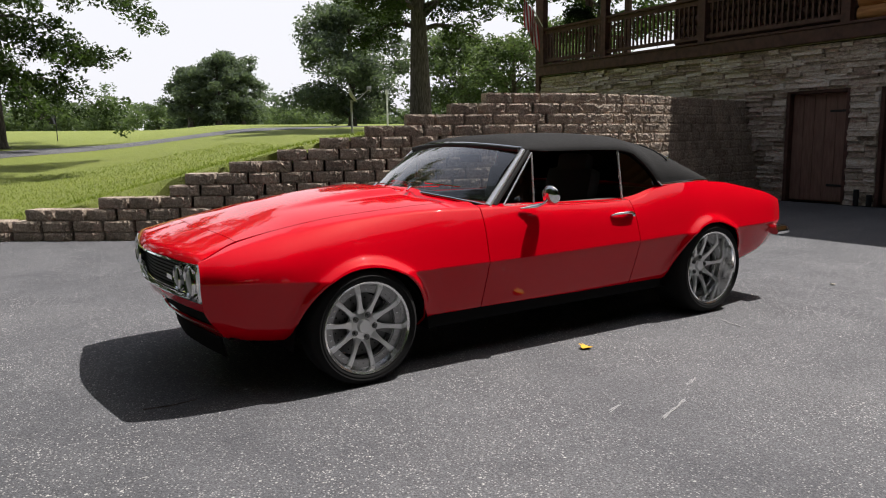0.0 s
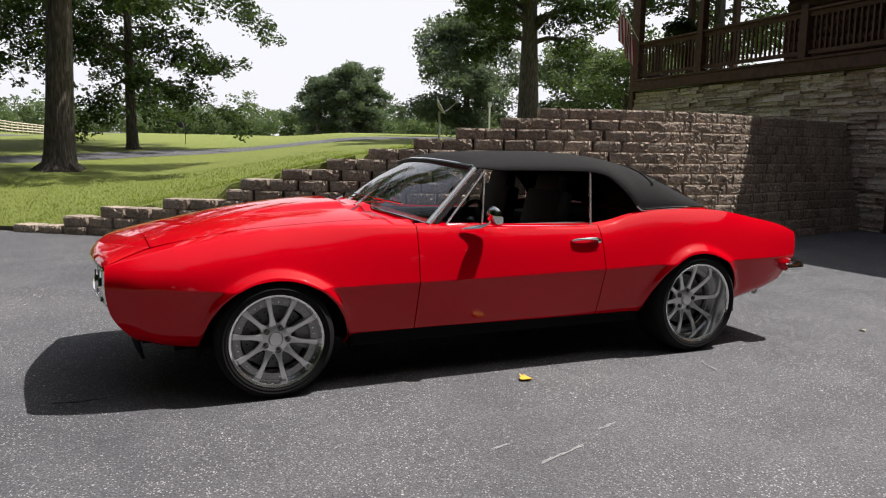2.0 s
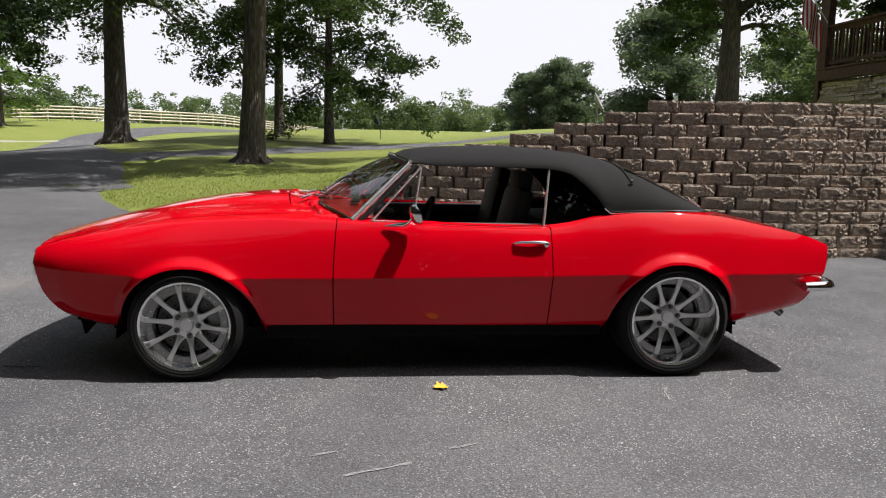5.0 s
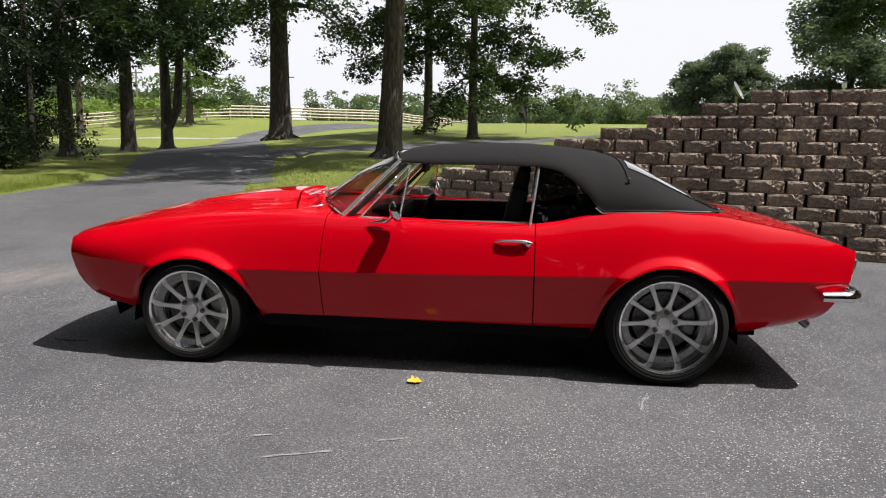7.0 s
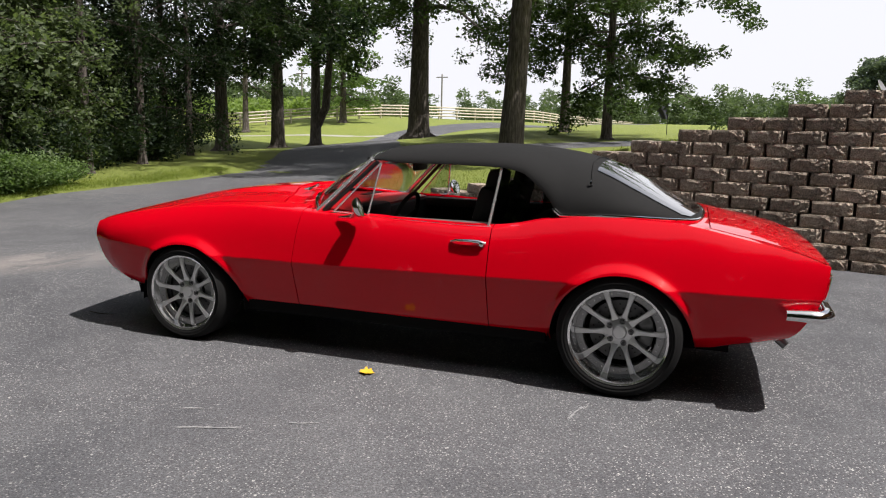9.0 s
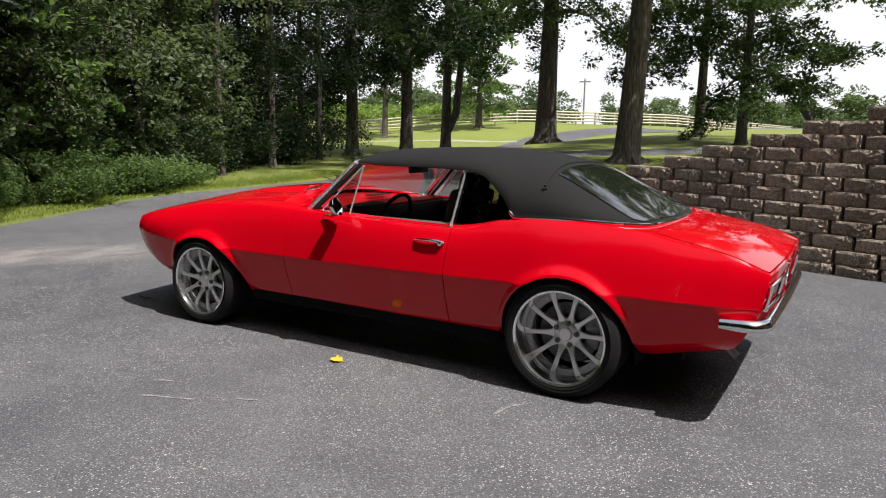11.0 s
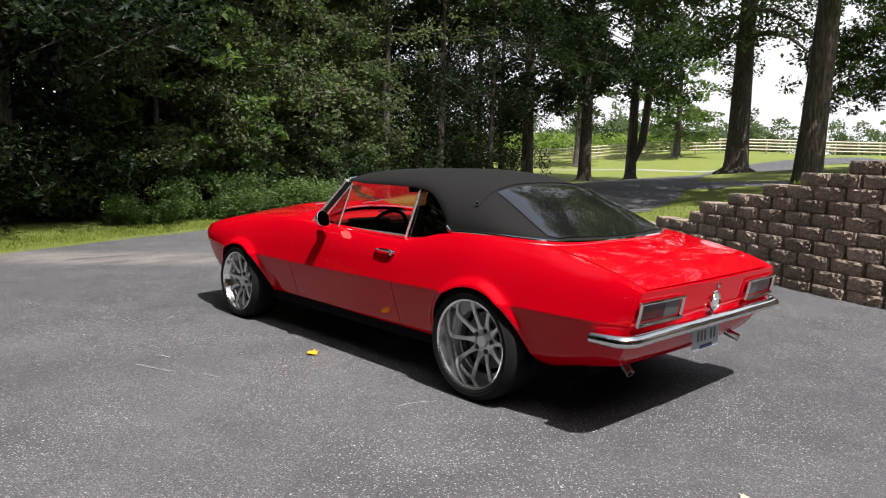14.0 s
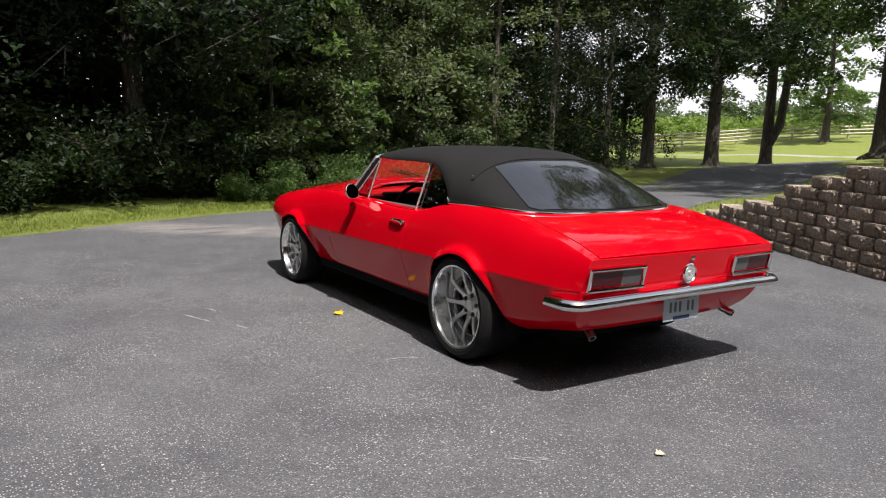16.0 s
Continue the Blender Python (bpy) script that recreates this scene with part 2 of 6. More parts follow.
GRAVEL = mat_wood("pale_gravel", (0.24, 0.24, 0.19), (0.4, 0.39, 0.32), (9, 9, 9), 0.95)
MORTAR = material("mortar", (0.10, 0.085, 0.07), 0.95)

# ---- mesh tools ----
def finish(name, bm, mat, parent=None, smooth=True, angle=38):
    me = bpy.data.meshes.new(name)
    bmesh.ops.recalc_face_normals(bm, faces=bm.faces[:])
    bm.to_mesh(me)
    bm.free()
    me.materials.append(mat)
    if smooth:
        me.shade_smooth()
        me.set_sharp_from_angle(angle=radians(angle))
    ob = new(name, me)
    if parent is not None:
        ob.parent = parent
    return ob


def part(name, bm, mat, parent, label="", smooth=True, angle=38):
    ob = finish(name, bm, mat, parent, smooth, angle)
    if label:
        tagged(ob, label)
    return ob


def thing(name, label, category, group="", kind="", at=(0, 0, 0)):
    ob = new(name)
    ob.location = at
    return tagged(ob, label, category, group, kind)


def box(x0, x1, y0, y1, z0, z1, bevel=0.0, bm=None, m=None):
    bm = bm or bmesh.new()
    r = bmesh.ops.create_cube(bm, size=1.0)
    vs = r["verts"]
    for v in vs:
        v.co = Vector(((x0 + x1) / 2 + v.co.x * (x1 - x0), (y0 + y1) / 2 + v.co.y * (y1 - y0), (z0 + z1) / 2 + v.co.z * (z1 - z0)))
    if bevel:
        es = list({e for v in vs for e in v.link_edges})
        r = bmesh.ops.bevel(bm, geom=es, offset=bevel, segments=2, affect="EDGES", profile=0.6)
        vs = list({v for f in r["faces"] for v in f.verts} | {v for v in vs if v.is_valid})
    if m is not None:
        for v in vs:
            v.co = m @ v.co
    return bm


def lathe(profile, n=48, bm=None, cx=0.0, cy=0.0, cz=0.0, axis="y", closed=False):
    """profile: (radius, along)"""
    bm = bm or bmesh.new()
    rings = []
    for r, a in profile:
        ring = []
        for i in range(n):
            t = 2 * math.pi * i / n
            if axis == "y":
                p = (cx + r * math.cos(t), cy + a, cz + r * math.sin(t))
            elif axis == "z":
                p = (cx + r * math.cos(t), cy + r * math.sin(t), cz + a)
            else:
                p = (cx + a, cy + r * math.cos(t), cz + r * math.sin(t))
            ring.append(bm.verts.new(p))
        rings.append(ring)
    pairs = list(zip(rings, rings[1:])) + ([(rings[-1], rings[0])] if closed else [])
    for a, b in pairs:
        for i in range(n):
            bm.faces.new((a[i], a[(i + 1) % n], b[(i + 1) % n], b[i]))
    if not closed:
        for ring, (r, _) in ((rings[0], profile[0]), (rings[-1], profile[-1])):
            if r < 0.03:
                bm.faces.new(ring)
    return bm


def tube(points, radius, n=8, bm=None, flat=1.0, caps=True):
    """A round or flattened bar along points; radius a number or one a point."""
    bm = bm or bmesh.new()
    pts = [Vector(p) for p in points]
    rings = []
    whole = (pts[-1] - pts[0])
    up = Vector((1, 0, 0)) if abs(whole.z) > 0.8 * whole.length and whole.length > 0 else Vector((0, 0, 1))
    for i, p in enumerate(pts):
        d = (pts[min(i + 1, len(pts) - 1)] - pts[max(i - 1, 0)]).normalized()
        s = d.cross(up)
        s = s.normalized() if s.length > 0.05 else Vector((0, 1, 0))
        u = s.cross(d).normalized()
        r = radius[i] if isinstance(radius, (list, tuple)) else radius
        rings.append([bm.verts.new(p + s * (math.cos(2 * math.pi * k / n) * r) + u * (math.sin(2 * math.pi * k / n) * r * flat)) for k in range(n)])
    for a, b in zip(rings, rings[1:]):
        for k in range(n):
            bm.faces.new((a[k], a[(k + 1) % n], b[(k + 1) % n], b[k]))
    if caps:
        bm.faces.new(rings[0])
        bm.faces.new(rings[-1])
    return bm


def sheet(f, us, vs, bm=None):
    """A grid of f(u, v)."""
    bm = bm or bmesh.new()
    rows = [[bm.verts.new(f(u, v)) for v in vs] for u in us]
    for a, b in zip(rows, rows[1:]):
        for k in range(len(vs) - 1):
            bm.faces.new((a[k], a[k + 1], b[k + 1], b[k]))
    return bm


def solid(ob, thick, offset=-1.0):
    s = ob.modifiers.new("thickness", "SOLIDIFY")
    s.thickness, s.offset = thick, offset
    e = ob.modifiers.new("edges", "EDGE_SPLIT")
    e.split_angle = radians(40)
    return ob


def lin(a, b, n):
    return [a + (b - a) * i / (n - 1) for i in range(n)]


def curve(pts):
    """A smooth monotone curve through pts."""
    xs = [p[0] for p in pts]
    ys = [p[1] for p in pts]
    d = [(ys[i + 1] - ys[i]) / (xs[i + 1] - xs[i]) for i in range(len(xs) - 1)]
    m = [d[0]] + [0.0 if d[i - 1] * d[i] <= 0 else 2 * d[i - 1] * d[i] / (d[i - 1] + d[i]) for i in range(1, len(d))] + [d[-1]]

    def f(x):
        if x <= xs[0]:
            return ys[0]
        if x >= xs[-1]:
            return ys[-1]
        i = max(k for k in range(len(xs) - 1) if xs[k] <= x)
        h = xs[i + 1] - xs[i]
        t = (x - xs[i]) / h
        return (ys[i] * (1 + 2 * t) * (1 - t) ** 2 + h * m[i] * t * (1 - t) ** 2 + ys[i + 1] * t * t * (3 - 2 * t) + h * m[i + 1] * t * t * (t - 1))
    return f


def ss(t):
    t = max(0.0, min(1.0, t))
    return t * t * (3 - 2 * t)

# ---- the ground ----
WALL = curve([(-4.6, 8.45), (-3.4, 7.55), (-2.54, 6.92), (-1.71, 6.3), (-0.16, 5.32), (1.47, 4.5), (2.6, 4.1), (3.7, 3.8), (5.0, 3.55), (6.2, 3.6), (7.5, 3.95), (9.83, 4.4)])
HOUSE_X = 9.83
PAD_Z = -0.012


def rise(x, y):
    """Height of the natural ground."""
    far = 0.055 * max(0.0, min(y, 35) - 9) + 0.027 * max(0.0, min(y, 75) - 35) + 0.009 * max(0.0, min(y, 165) - 75)
    h = far * max(0.1 + 0.9 * ss((x + 24) / 18), 0.5 * ss((y - 40) / 25))
    h += 1.36 * ss((-10 - x) / 8) * ss((y - 48) / 25)
    return h + (1.40 - 0.36 * ss((y - 6) / 6) - 0.5 * ss((y - 14) / 14)) * ss((x + 4.8 - 0.25 * (y - 8)) / 8.3)


LAWN_EDGE = curve([(-13.5, 24.5), (-10.5, 20.5), (-8.6, 17.0), (-7.2, 14.2), (-6.6, 12.8), (-5.9, 11.0), (-5.0, 9.2), (-4.6, 8.5)])
WOOD_EDGE = curve([(-30, -2.0), (-8, -2.6), (-4, -5.0), (-3.1, -5.55), (-1.1, -6.75), (1.15, -7.7), (2.15, -8.15), (5.9, -10.0), (11.9, -10.8), (18, -13.2), (26, -17.5), (40, -23)])


def cliff(x):
    """How far behind the foot of the wall the soil stands up."""
    return 0.16 + 0.24 * (course_top(x) + 0.05)


def lawn_front(x):
    if x <= -7.2:
        return 15.0
    return LAWN_EDGE(x) if x < -4.6 else WALL(x) + cliff(x)


def ground_z(x, y):
    if x > WOOD_EDGE(y) - 0.1 and y < lawn_front(x):
        return -0.06
    h = rise(x, y)
    if x < -4.0:
        h *= ss((y - lawn_front(x) + 0.1) / 7.0) if x > WOOD_EDGE(y) else ss((y - 6.0) / 18.0)
    if y < 10 and x > -4.6:
        d = y - WALL(x) - cliff(x)
        h = h * ss(d / 0.1)
        if d < 2.5:
            h = min(h, smooth_top(x) - 0.05 + 0.3 * max(0, d - 0.3))
    if x <= WOOD_EDGE(y):
        h += 0.03 * ss((WOOD_EDGE(y) - x) / 0.5) + 0.25 * ss((WOOD_EDGE(y) - x - 2) / 6)
    return h


STEPS = [-4.4, -3.75, -3.1, -2.59, -1.79, -0.97, -0.815, -0.285, 0.25, 0.79, 1.34, 1.92, 2.52, 3.08]


def course_top(x):
    k = sum(1 for s in STEPS[1:] if x >= s)
    return -0.05 + 0.15 * max(k, 1)


smooth_top = curve([(s, -0.11 + 0.15 * k) for k, s in enumerate(STEPS)])


def axis_steps(knots):
    out = []
    for a, b, d in knots:
        n = max(1, round((b - a) / d))
        out += [a + (b - a) * i / n for i in range(n)]
    return out + [knots[-1][1]]


def build_ground():
    xs = axis_steps([(-900, -200, 100), (-200, -60, 14), (-60, -16, 2.2), (-16, -11, 0.6), (-11, 10, 0.15), (10, 40, 2.5), (40, 200, 16), (200, 900, 100)])
    ys = axis_steps([(-700, -100, 100), (-100, -20, 10), (-20, -6, 1.0), (-6, 3, 0.5), (3, 9, 0.13), (9, 26, 0.6), (26, 60, 2.0), (60, 180, 8), (180, 1200, 100)])
    bm = bmesh.new()
    rows = [[bm.verts.new((x, y, ground_z(x, y))) for y in ys] for x in xs]
    for a, b in zip(rows, rows[1:]):
        for k in range(len(ys) - 1):
            bm.faces.new((a[k], b[k], b[k + 1], a[k + 1]))
    tagged(finish("ground", bm, LAWN), "mown green lawn rising gently towards distant fields", "lawn", kind="structure")


def ribbon(name, centre, width, label, lift=0.03, n=60, across=7, mat=None):
    """A paved strip that follows the ground."""
    fx, fy = curve([(i, p[0]) for i, p in enumerate(centre)]), curve([(i, p[1]) for i, p in enumerate(centre)])
    last = len(centre) - 1

    def f(t, v):
        p = Vector((fx(t), fy(t), 0))
        d = Vector((fx(min(t + 0.05, last)) - fx(max(t - 0.05, 0)), fy(min(t + 0.05, last)) - fy(max(t - 0.05, 0)), 0)).normalized()
        q = p + Vector((d.y, -d.x, 0)) * (v * width / 2 * (1 + 0.02 * math.sin(9 * t)))
        return (q.x, q.y, ground_z(q.x, q.y) + lift * (1 - 0.7 * abs(v)))
    tagged(finish(name, sheet(f, lin(0, last, n), lin(-1, 1, across)), mat or ASPHALT), label, "road", kind="structure")


def build_pad():
    left = [(WOOD_EDGE(y) + 0.04 * math.sin(7 * y), y) for y in lin(-24, 14.7, 64)]
    back = [(x, LAWN_EDGE(x) - 0.05 + 0.03 * math.sin(9 * x)) for x in lin(-7.2, -4.75, 14)]
    wall = [(x, WALL(x) + 0.05) for x in lin(-4.6, HOUSE_X, 60)]
    bm = bmesh.new()
    ring = left + [(-9.6, 14.95), (-7.4, 14.6)] + back + wall + [(HOUSE_X + 0.05, -24)]
    f = bm.faces.new([bm.verts.new((x, y, PAD_Z)) for x, y in ring])
    bmesh.ops.triangulate(bm, faces=[f])
    tagged(finish("driveway_pad", bm, ASPHALT, smooth=False), "worn grey asphalt parking pad with exposed pale grit", "driveway", kind="structure")


build_ground()
build_pad()
ribbon("driveway", [(-8.3, 12.6), (-9.35, 15.2), (-11.0, 20), (-13.6, 26), (-16.3, 32), (-19.0, 39), (-21.3, 47), (-21.8, 55), (-19.0, 62), (-12.5, 67), (-3, 71)], 4.8, "grey asphalt driveway running between tall trees", 0.035, 80, 11)
ribbon("side_road", [(-11.0, 20.5), (-8.0, 21.6), (-4.5, 23.9), (-1.8, 26.4), (1.0, 28.3), (4.1, 29.9), (7.0, 31.5), (10.7, 33.8), (16, 38), (24, 46)], 2.7, "narrow grey asphalt lane crossing the lawn", 0.03, 70, 7)


# ---- the retaining wall ----
def wall_point(s_x, k):
    """The front face of course k at plan position s_x."""
    h = 0.01
    d = Vector((2 * h, WALL(s_x + h) - WALL(s_x - h), 0)).normalized()
    n = Vector((-d.y, d.x, 0))
    return Vector((s_x, WALL(s_x), 0)) + n * (0.035 * k), d, n


def rough_block(rng, w, h, depth):
    """A split-faced block: nearly flat face, broken and rounded towards one end, with a wide open joint beside it."""
    bm = bmesh.new()
    us = [0.0, 0.012, 0.12, 0.26, 0.40, 0.50, 0.58, 0.65, 0.71, 0.77, 0.83, 0.89, 0.94, 0.98, 1.0]
    nz = 6
    nx = len(us) - 1
    face_w = w * rng.uniform(0.89, 0.92)
    broken = rng.uniform(0.55, 0.74)
    sway = [rng.uniform(-0.006, 0.006) for _ in range(nz + 1)]
    front = []
    for i, u in enumerate(us):
        col = []
        for j in range(nz + 1):
            v = j / nz
            vert = min(v, 1 - v) * h
            fall = 0.030 * max(0.0, (u - broken) / (1 - broken)) ** 2.2
            left = 0.010 if i == 0 else 0.0
            out = 0.070 - 0.038 * (1 - u) - fall - left - (0.009 if j in (0, nz) else 0.0)
            rough = 0.0115 if u > broken - 0.08 else 0.0045
            y = -out + rng.uniform(-1, 1) * rough
            x = (u - 0.5) * face_w + (rng.uniform(-0.006, 0.006) if 0 < i < nx else sway[j] * (1.6 if i else 0.6))
            z = (v - 0.5) * h + (rng.uniform(-0.006, 0.006) if 0 < j < nz else rng.uniform(-0.003, 0.003))
            col.append(bm.verts.new((x, y, z)))
        front.append(col)
    for i in range(nx):
        for j in range(nz):
            if rng.random() < 0.5:
                bm.faces.new((front[i][j], front[i + 1][j], front[i + 1][j + 1]))
                bm.faces.new((front[i][j], front[i + 1][j + 1], front[i][j + 1]))
            else:
                bm.faces.new((front[i][j], front[i + 1][j], front[i][j + 1]))
                bm.faces.new((front[i + 1][j], front[i + 1][j + 1], front[i][j + 1]))
    # straight sides up to the splitting line, then a tapering tail
    mid = {(i, j): bm.verts.new(((us[i] - 0.5) * face_w, 0.05, (j / nz - 0.5) * h)) for i in (0, nx) for j in (0, nz)}
    b = [mid[0, 0], mid[nx, 0], mid[nx, nz], mid[0, nz]]
    c = [bm.verts.new((q.co.x * 0.9, depth, q.co.z)) for q in b]
    bm.faces.new([front[i][nz] for i in range(nx + 1)] + [b[2], b[3]])
    bm.faces.new([front[i][0] for i in range(nx, -1, -1)] + [b[0], b[1]])
    bm.faces.new([front[0][j] for j in range(nz + 1)] + [b[3], b[0]])
    bm.faces.new([front[nx][j] for j in range(nz, -1, -1)] + [b[1], b[2]])
    for k in range(4):
        bm.faces.new((b[k], b[(k + 1) % 4], c[(k + 1) % 4], c[k]))
    bm.faces.new(c)
    return bm


def mesh_of(bm, name, mat, angle=30, smooth=True):
    me = bpy.data.meshes.new(name)
    bmesh.ops.recalc_face_normals(bm, faces=bm.faces[:])
    bm.to_mesh(me)
    bm.free()
    me.materials.append(mat)
    if smooth:
        me.shade_smooth()
        me.set_sharp_from_angle(angle=radians(angle))
    return me


def build_wall():
    rng = random.Random(5)
    kinds = [mesh_of(rough_block(rng, 0.432, 0.147, 0.26), "brick", BLOCK, smooth=False) for _ in range(14)]
    root = thing("retaining_wall", "stepped retaining wall of brown split-faced concrete blocks", "retaining wall", kind="structure")
    # dark core behind the blocks
    bm = bmesh.new()

    def core(u, v):
        p, d, n = wall_point(u, 0)
        top = max(course_top(u - 0.25), 0.02) - 0.06
        z = -0.1 + (top + 0.1) * v
        return p + n * (0.13 + 0.035 * z / 0.15) + Vector((0, 0, z))
    sheet(core, lin(-4.3, HOUSE_X, 120), lin(0, 1, 4), bm)
    solid(part("core", bm, MORTAR, root), 0.1, 0)
    for k in range(1, 14):
        x = STEPS[k]
        if k % 2 == 0:
            x += 0.02
        while x < HOUSE_X - 0.1:
            p, d, n = wall_point(x, k - 1)
            x1 = x + 0.432 * d.x
            mid, d, n = wall_point((x + x1) / 2, k - 1)
            ob = new("brick", rng.choice(kinds))
            ob.parent = root
            ang = math.atan2(d.y, d.x) + rng.uniform(-0.02, 0.02)
            ob.location = (mid.x, mid.y, -0.05 + 0.15 * (k - 0.5))
            ob.location += n * rng.uniform(-0.008, 0.012)
            ob.rotation_euler = (rng.uniform(-0.02, 0.02), rng.uniform(-0.012, 0.012), ang)
            x = x1
    return root


# ---- the house ----
def build_house():
    root = thing("house", "house with dry-stacked stone ground floor and dark timber porch above", "house", kind="structure")
    x = HOUSE_X
    # walls with two door openings
    bm = bmesh.new()
    # house runs on unseen to y = -22, added to darken the car's reflections
    for y0, y1, z0, z1 in ((3.93, 11.0, -0.1, 2.84), (2.75, 3.93, 2.02, 2.84), (2.24, 2.75, -0.1, 2.84), (1.1, 2.24, 2.02, 2.84), (-22, 1.1, -0.1, 2.84)):
        box(x + 0.03, x + 0.3, y0, y1, z0, z1, bm=bm)
    part("wall", bm, MORTAR, root, "mortar backing of the stone wall", smooth=False)
    # unseen backing added to stop sun leaking through the door gaps
    part("back_wall", box(x + 0.31, x + 0.4, -22, 10.7, -0.1, 2.84), MORTAR, root, smooth=False)
    part("side_wall", box(x + 0.41, x + 9, 10.75, 11.0, -0.1, 2.84), MORTAR, root, smooth=False)
    for y0, y1 in ((2.75, 3.93), (1.1, 2.24)):
        door = part("door", box(x + 0.10, x + 0.15, y0 + 0.07, y1 - 0.07, 0.02, 1.96, 0.004), DOORWOOD, root, "dark brown plank door", smooth=False)
        for i in range(5):
            w = (y1 - y0 - 0.16) / 5
            part("plank", box(x + 0.088, x + 0.102, y0 + 0.08 + i * w + 0.004, y0 + 0.08 + (i + 1) * w - 0.004, 0.04, 1.94, 0.003), DOORWOOD, door, smooth=False)
        part("hinge", box(x + 0.078, x + 0.09, y0 + 0.09, y0 + 0.4, 1.62, 1.66, 0.003), BLACK, door, "black iron strap hinge", smooth=False)
        part("hinge", box(x + 0.078, x + 0.09, y0 + 0.09, y0 + 0.4, 0.3, 0.34, 0.003), BLACK, door, "black iron strap hinge", smooth=False)
        bm = box(x - 0.02, x + 0.16, y0, y0 + 0.065, 0, 2.02, 0.004)
        box(x - 0.02, x + 0.16, y1 - 0.065, y1, 0, 2.02, 0.004, bm)
        box(x - 0.02, x + 0.16, y0 + 0.068, y1 - 0.068, 1.965, 2.02, 0.004, bm)
        part("door_frame", bm, DARKWOOD, root, smooth=False)
    # porch
    part("rim_beam", box(x - 0.12, x + 0.05, -22, 11.0, 2.85, 3.08, 0.01), DARKWOOD, root, "dark brown timber rim beam", smooth=False)
    part("porch_floor", box(x - 0.14, x + 3.2, -22, 11.02, 3.085, 3.13, 0.006), DARKWOOD, root, smooth=False)
    posts = [10.9, 8.66, 5.86, 2.9]
    for y in posts:
        part("post", box(x - 0.09, x + 0.07, y - 0.08, y + 0.08, 3.13, 6.0 if y > 8 else 4.12, 0.008), DARKWOOD, root, "dark timber post", smooth=False)
    part("corner_post", box(x - 0.09, x + 0.07, 10.98, 11.13, 1.2, 6.0, 0.008), DARKWOOD, root, "dark timber post", smooth=False)
    rail = part("railing", box(x - 0.07, x + 0.07, 2.98, 10.82, 4.0, 4.05, 0.008), DARKWOOD, root, "dark timber porch railing", smooth=False)
    part("top_rail", box(x - 0.02, x + 0.02, 2.98, 10.82, 3.9, 3.99, 0.004), DARKWOOD, rail, smooth=False)
    part("bottom_rail", box(x - 0.02, x + 0.02, 2.98, 10.82, 3.2, 3.28, 0.004), DARKWOOD, rail, smooth=False)
    me = mesh_of(box(-0.018, 0.018, -0.018, 0.018, 0, 0.62), "baluster", DARKWOOD)
    y = 3.06
    while y < 10.8:
        if min(abs(y - p) for p in posts) > 0.1:
            b = new("baluster", me)
            b.location = (x - 0.0, y, 3.28)
            b.parent = rail
        y += 0.118
    rail2 = part("end_railing", box(x + 0.1, x + 3.1, 10.86, 10.95, 4.0, 4.05, 0.008), DARKWOOD, root, "dark timber porch railing", smooth=False)
    part("bottom_rail", box(x + 0.1, x + 3.1, 10.88, 10.93, 3.2, 3.28, 0.004), DARKWOOD, rail2, smooth=False)
    xx = x + 0.2
    while xx < x + 3.1:
        b = new("baluster", me)
        b.location = (xx, 10.9, 3.28)
        b.scale = (1, 1, 1.16)
        b.parent = rail2
        xx += 0.118
    part("back_post", box(x + 3.0, x + 3.15, 10.8, 10.95, 3.13, 6.0, 0.008), DARKWOOD, root, smooth=False)
    part("back_post", box(x + 1.5, x + 1.64, 10.8, 10.95, 3.13, 6.0, 0.008), DARKWOOD, root, smooth=False)
    # log storey behind the porch, and roof
    for i in range(16):
        z = 3.25 + i * 0.24
        # back logs take the darker wood: porch shade put into the colour
        part("log", tube([(x + 3.3, -9, z), (x + 3.3, 9.3, z)], 0.135, 12), DARKWOOD, root, "round log darkened for the porch shade")
    for i in range(16):
        z = 3.25 + i * 0.24
        part("log", tube([(x + 0.12, -22, z), (x + 0.12, 2.75, z)], 0.135, 12), LOGWOOD, root, "round honey-coloured log")
    roof = bmesh.new()
    prof = [(x - 0.75, 7.0), (x + 4.6, 9.6), (x + 10, 7.0), (x + 10, 6.85), (x + 4.6, 9.42), (x - 0.75, 6.82)]
    a = [roof.verts.new((px, -23, pz)) for px, pz in prof]
    b = [roof.verts.new((px, 2.2, pz)) for px, pz in prof]
    roof.faces.new(a)
    roof.faces.new(b[::-1])
    for i in range(6):
        roof.faces.new((a[i], a[(i + 1) % 6], b[(i + 1) % 6], b[i]))
    part("roof", roof, BLACK, root, "dark shingle roof", smooth=False)
    part("porch_roof", box(x - 0.7, x + 4.2, 2.2, 11.5, 6.0, 6.16, 0.01), DARKWOOD, root, "dark porch ceiling", smooth=False)
    return root


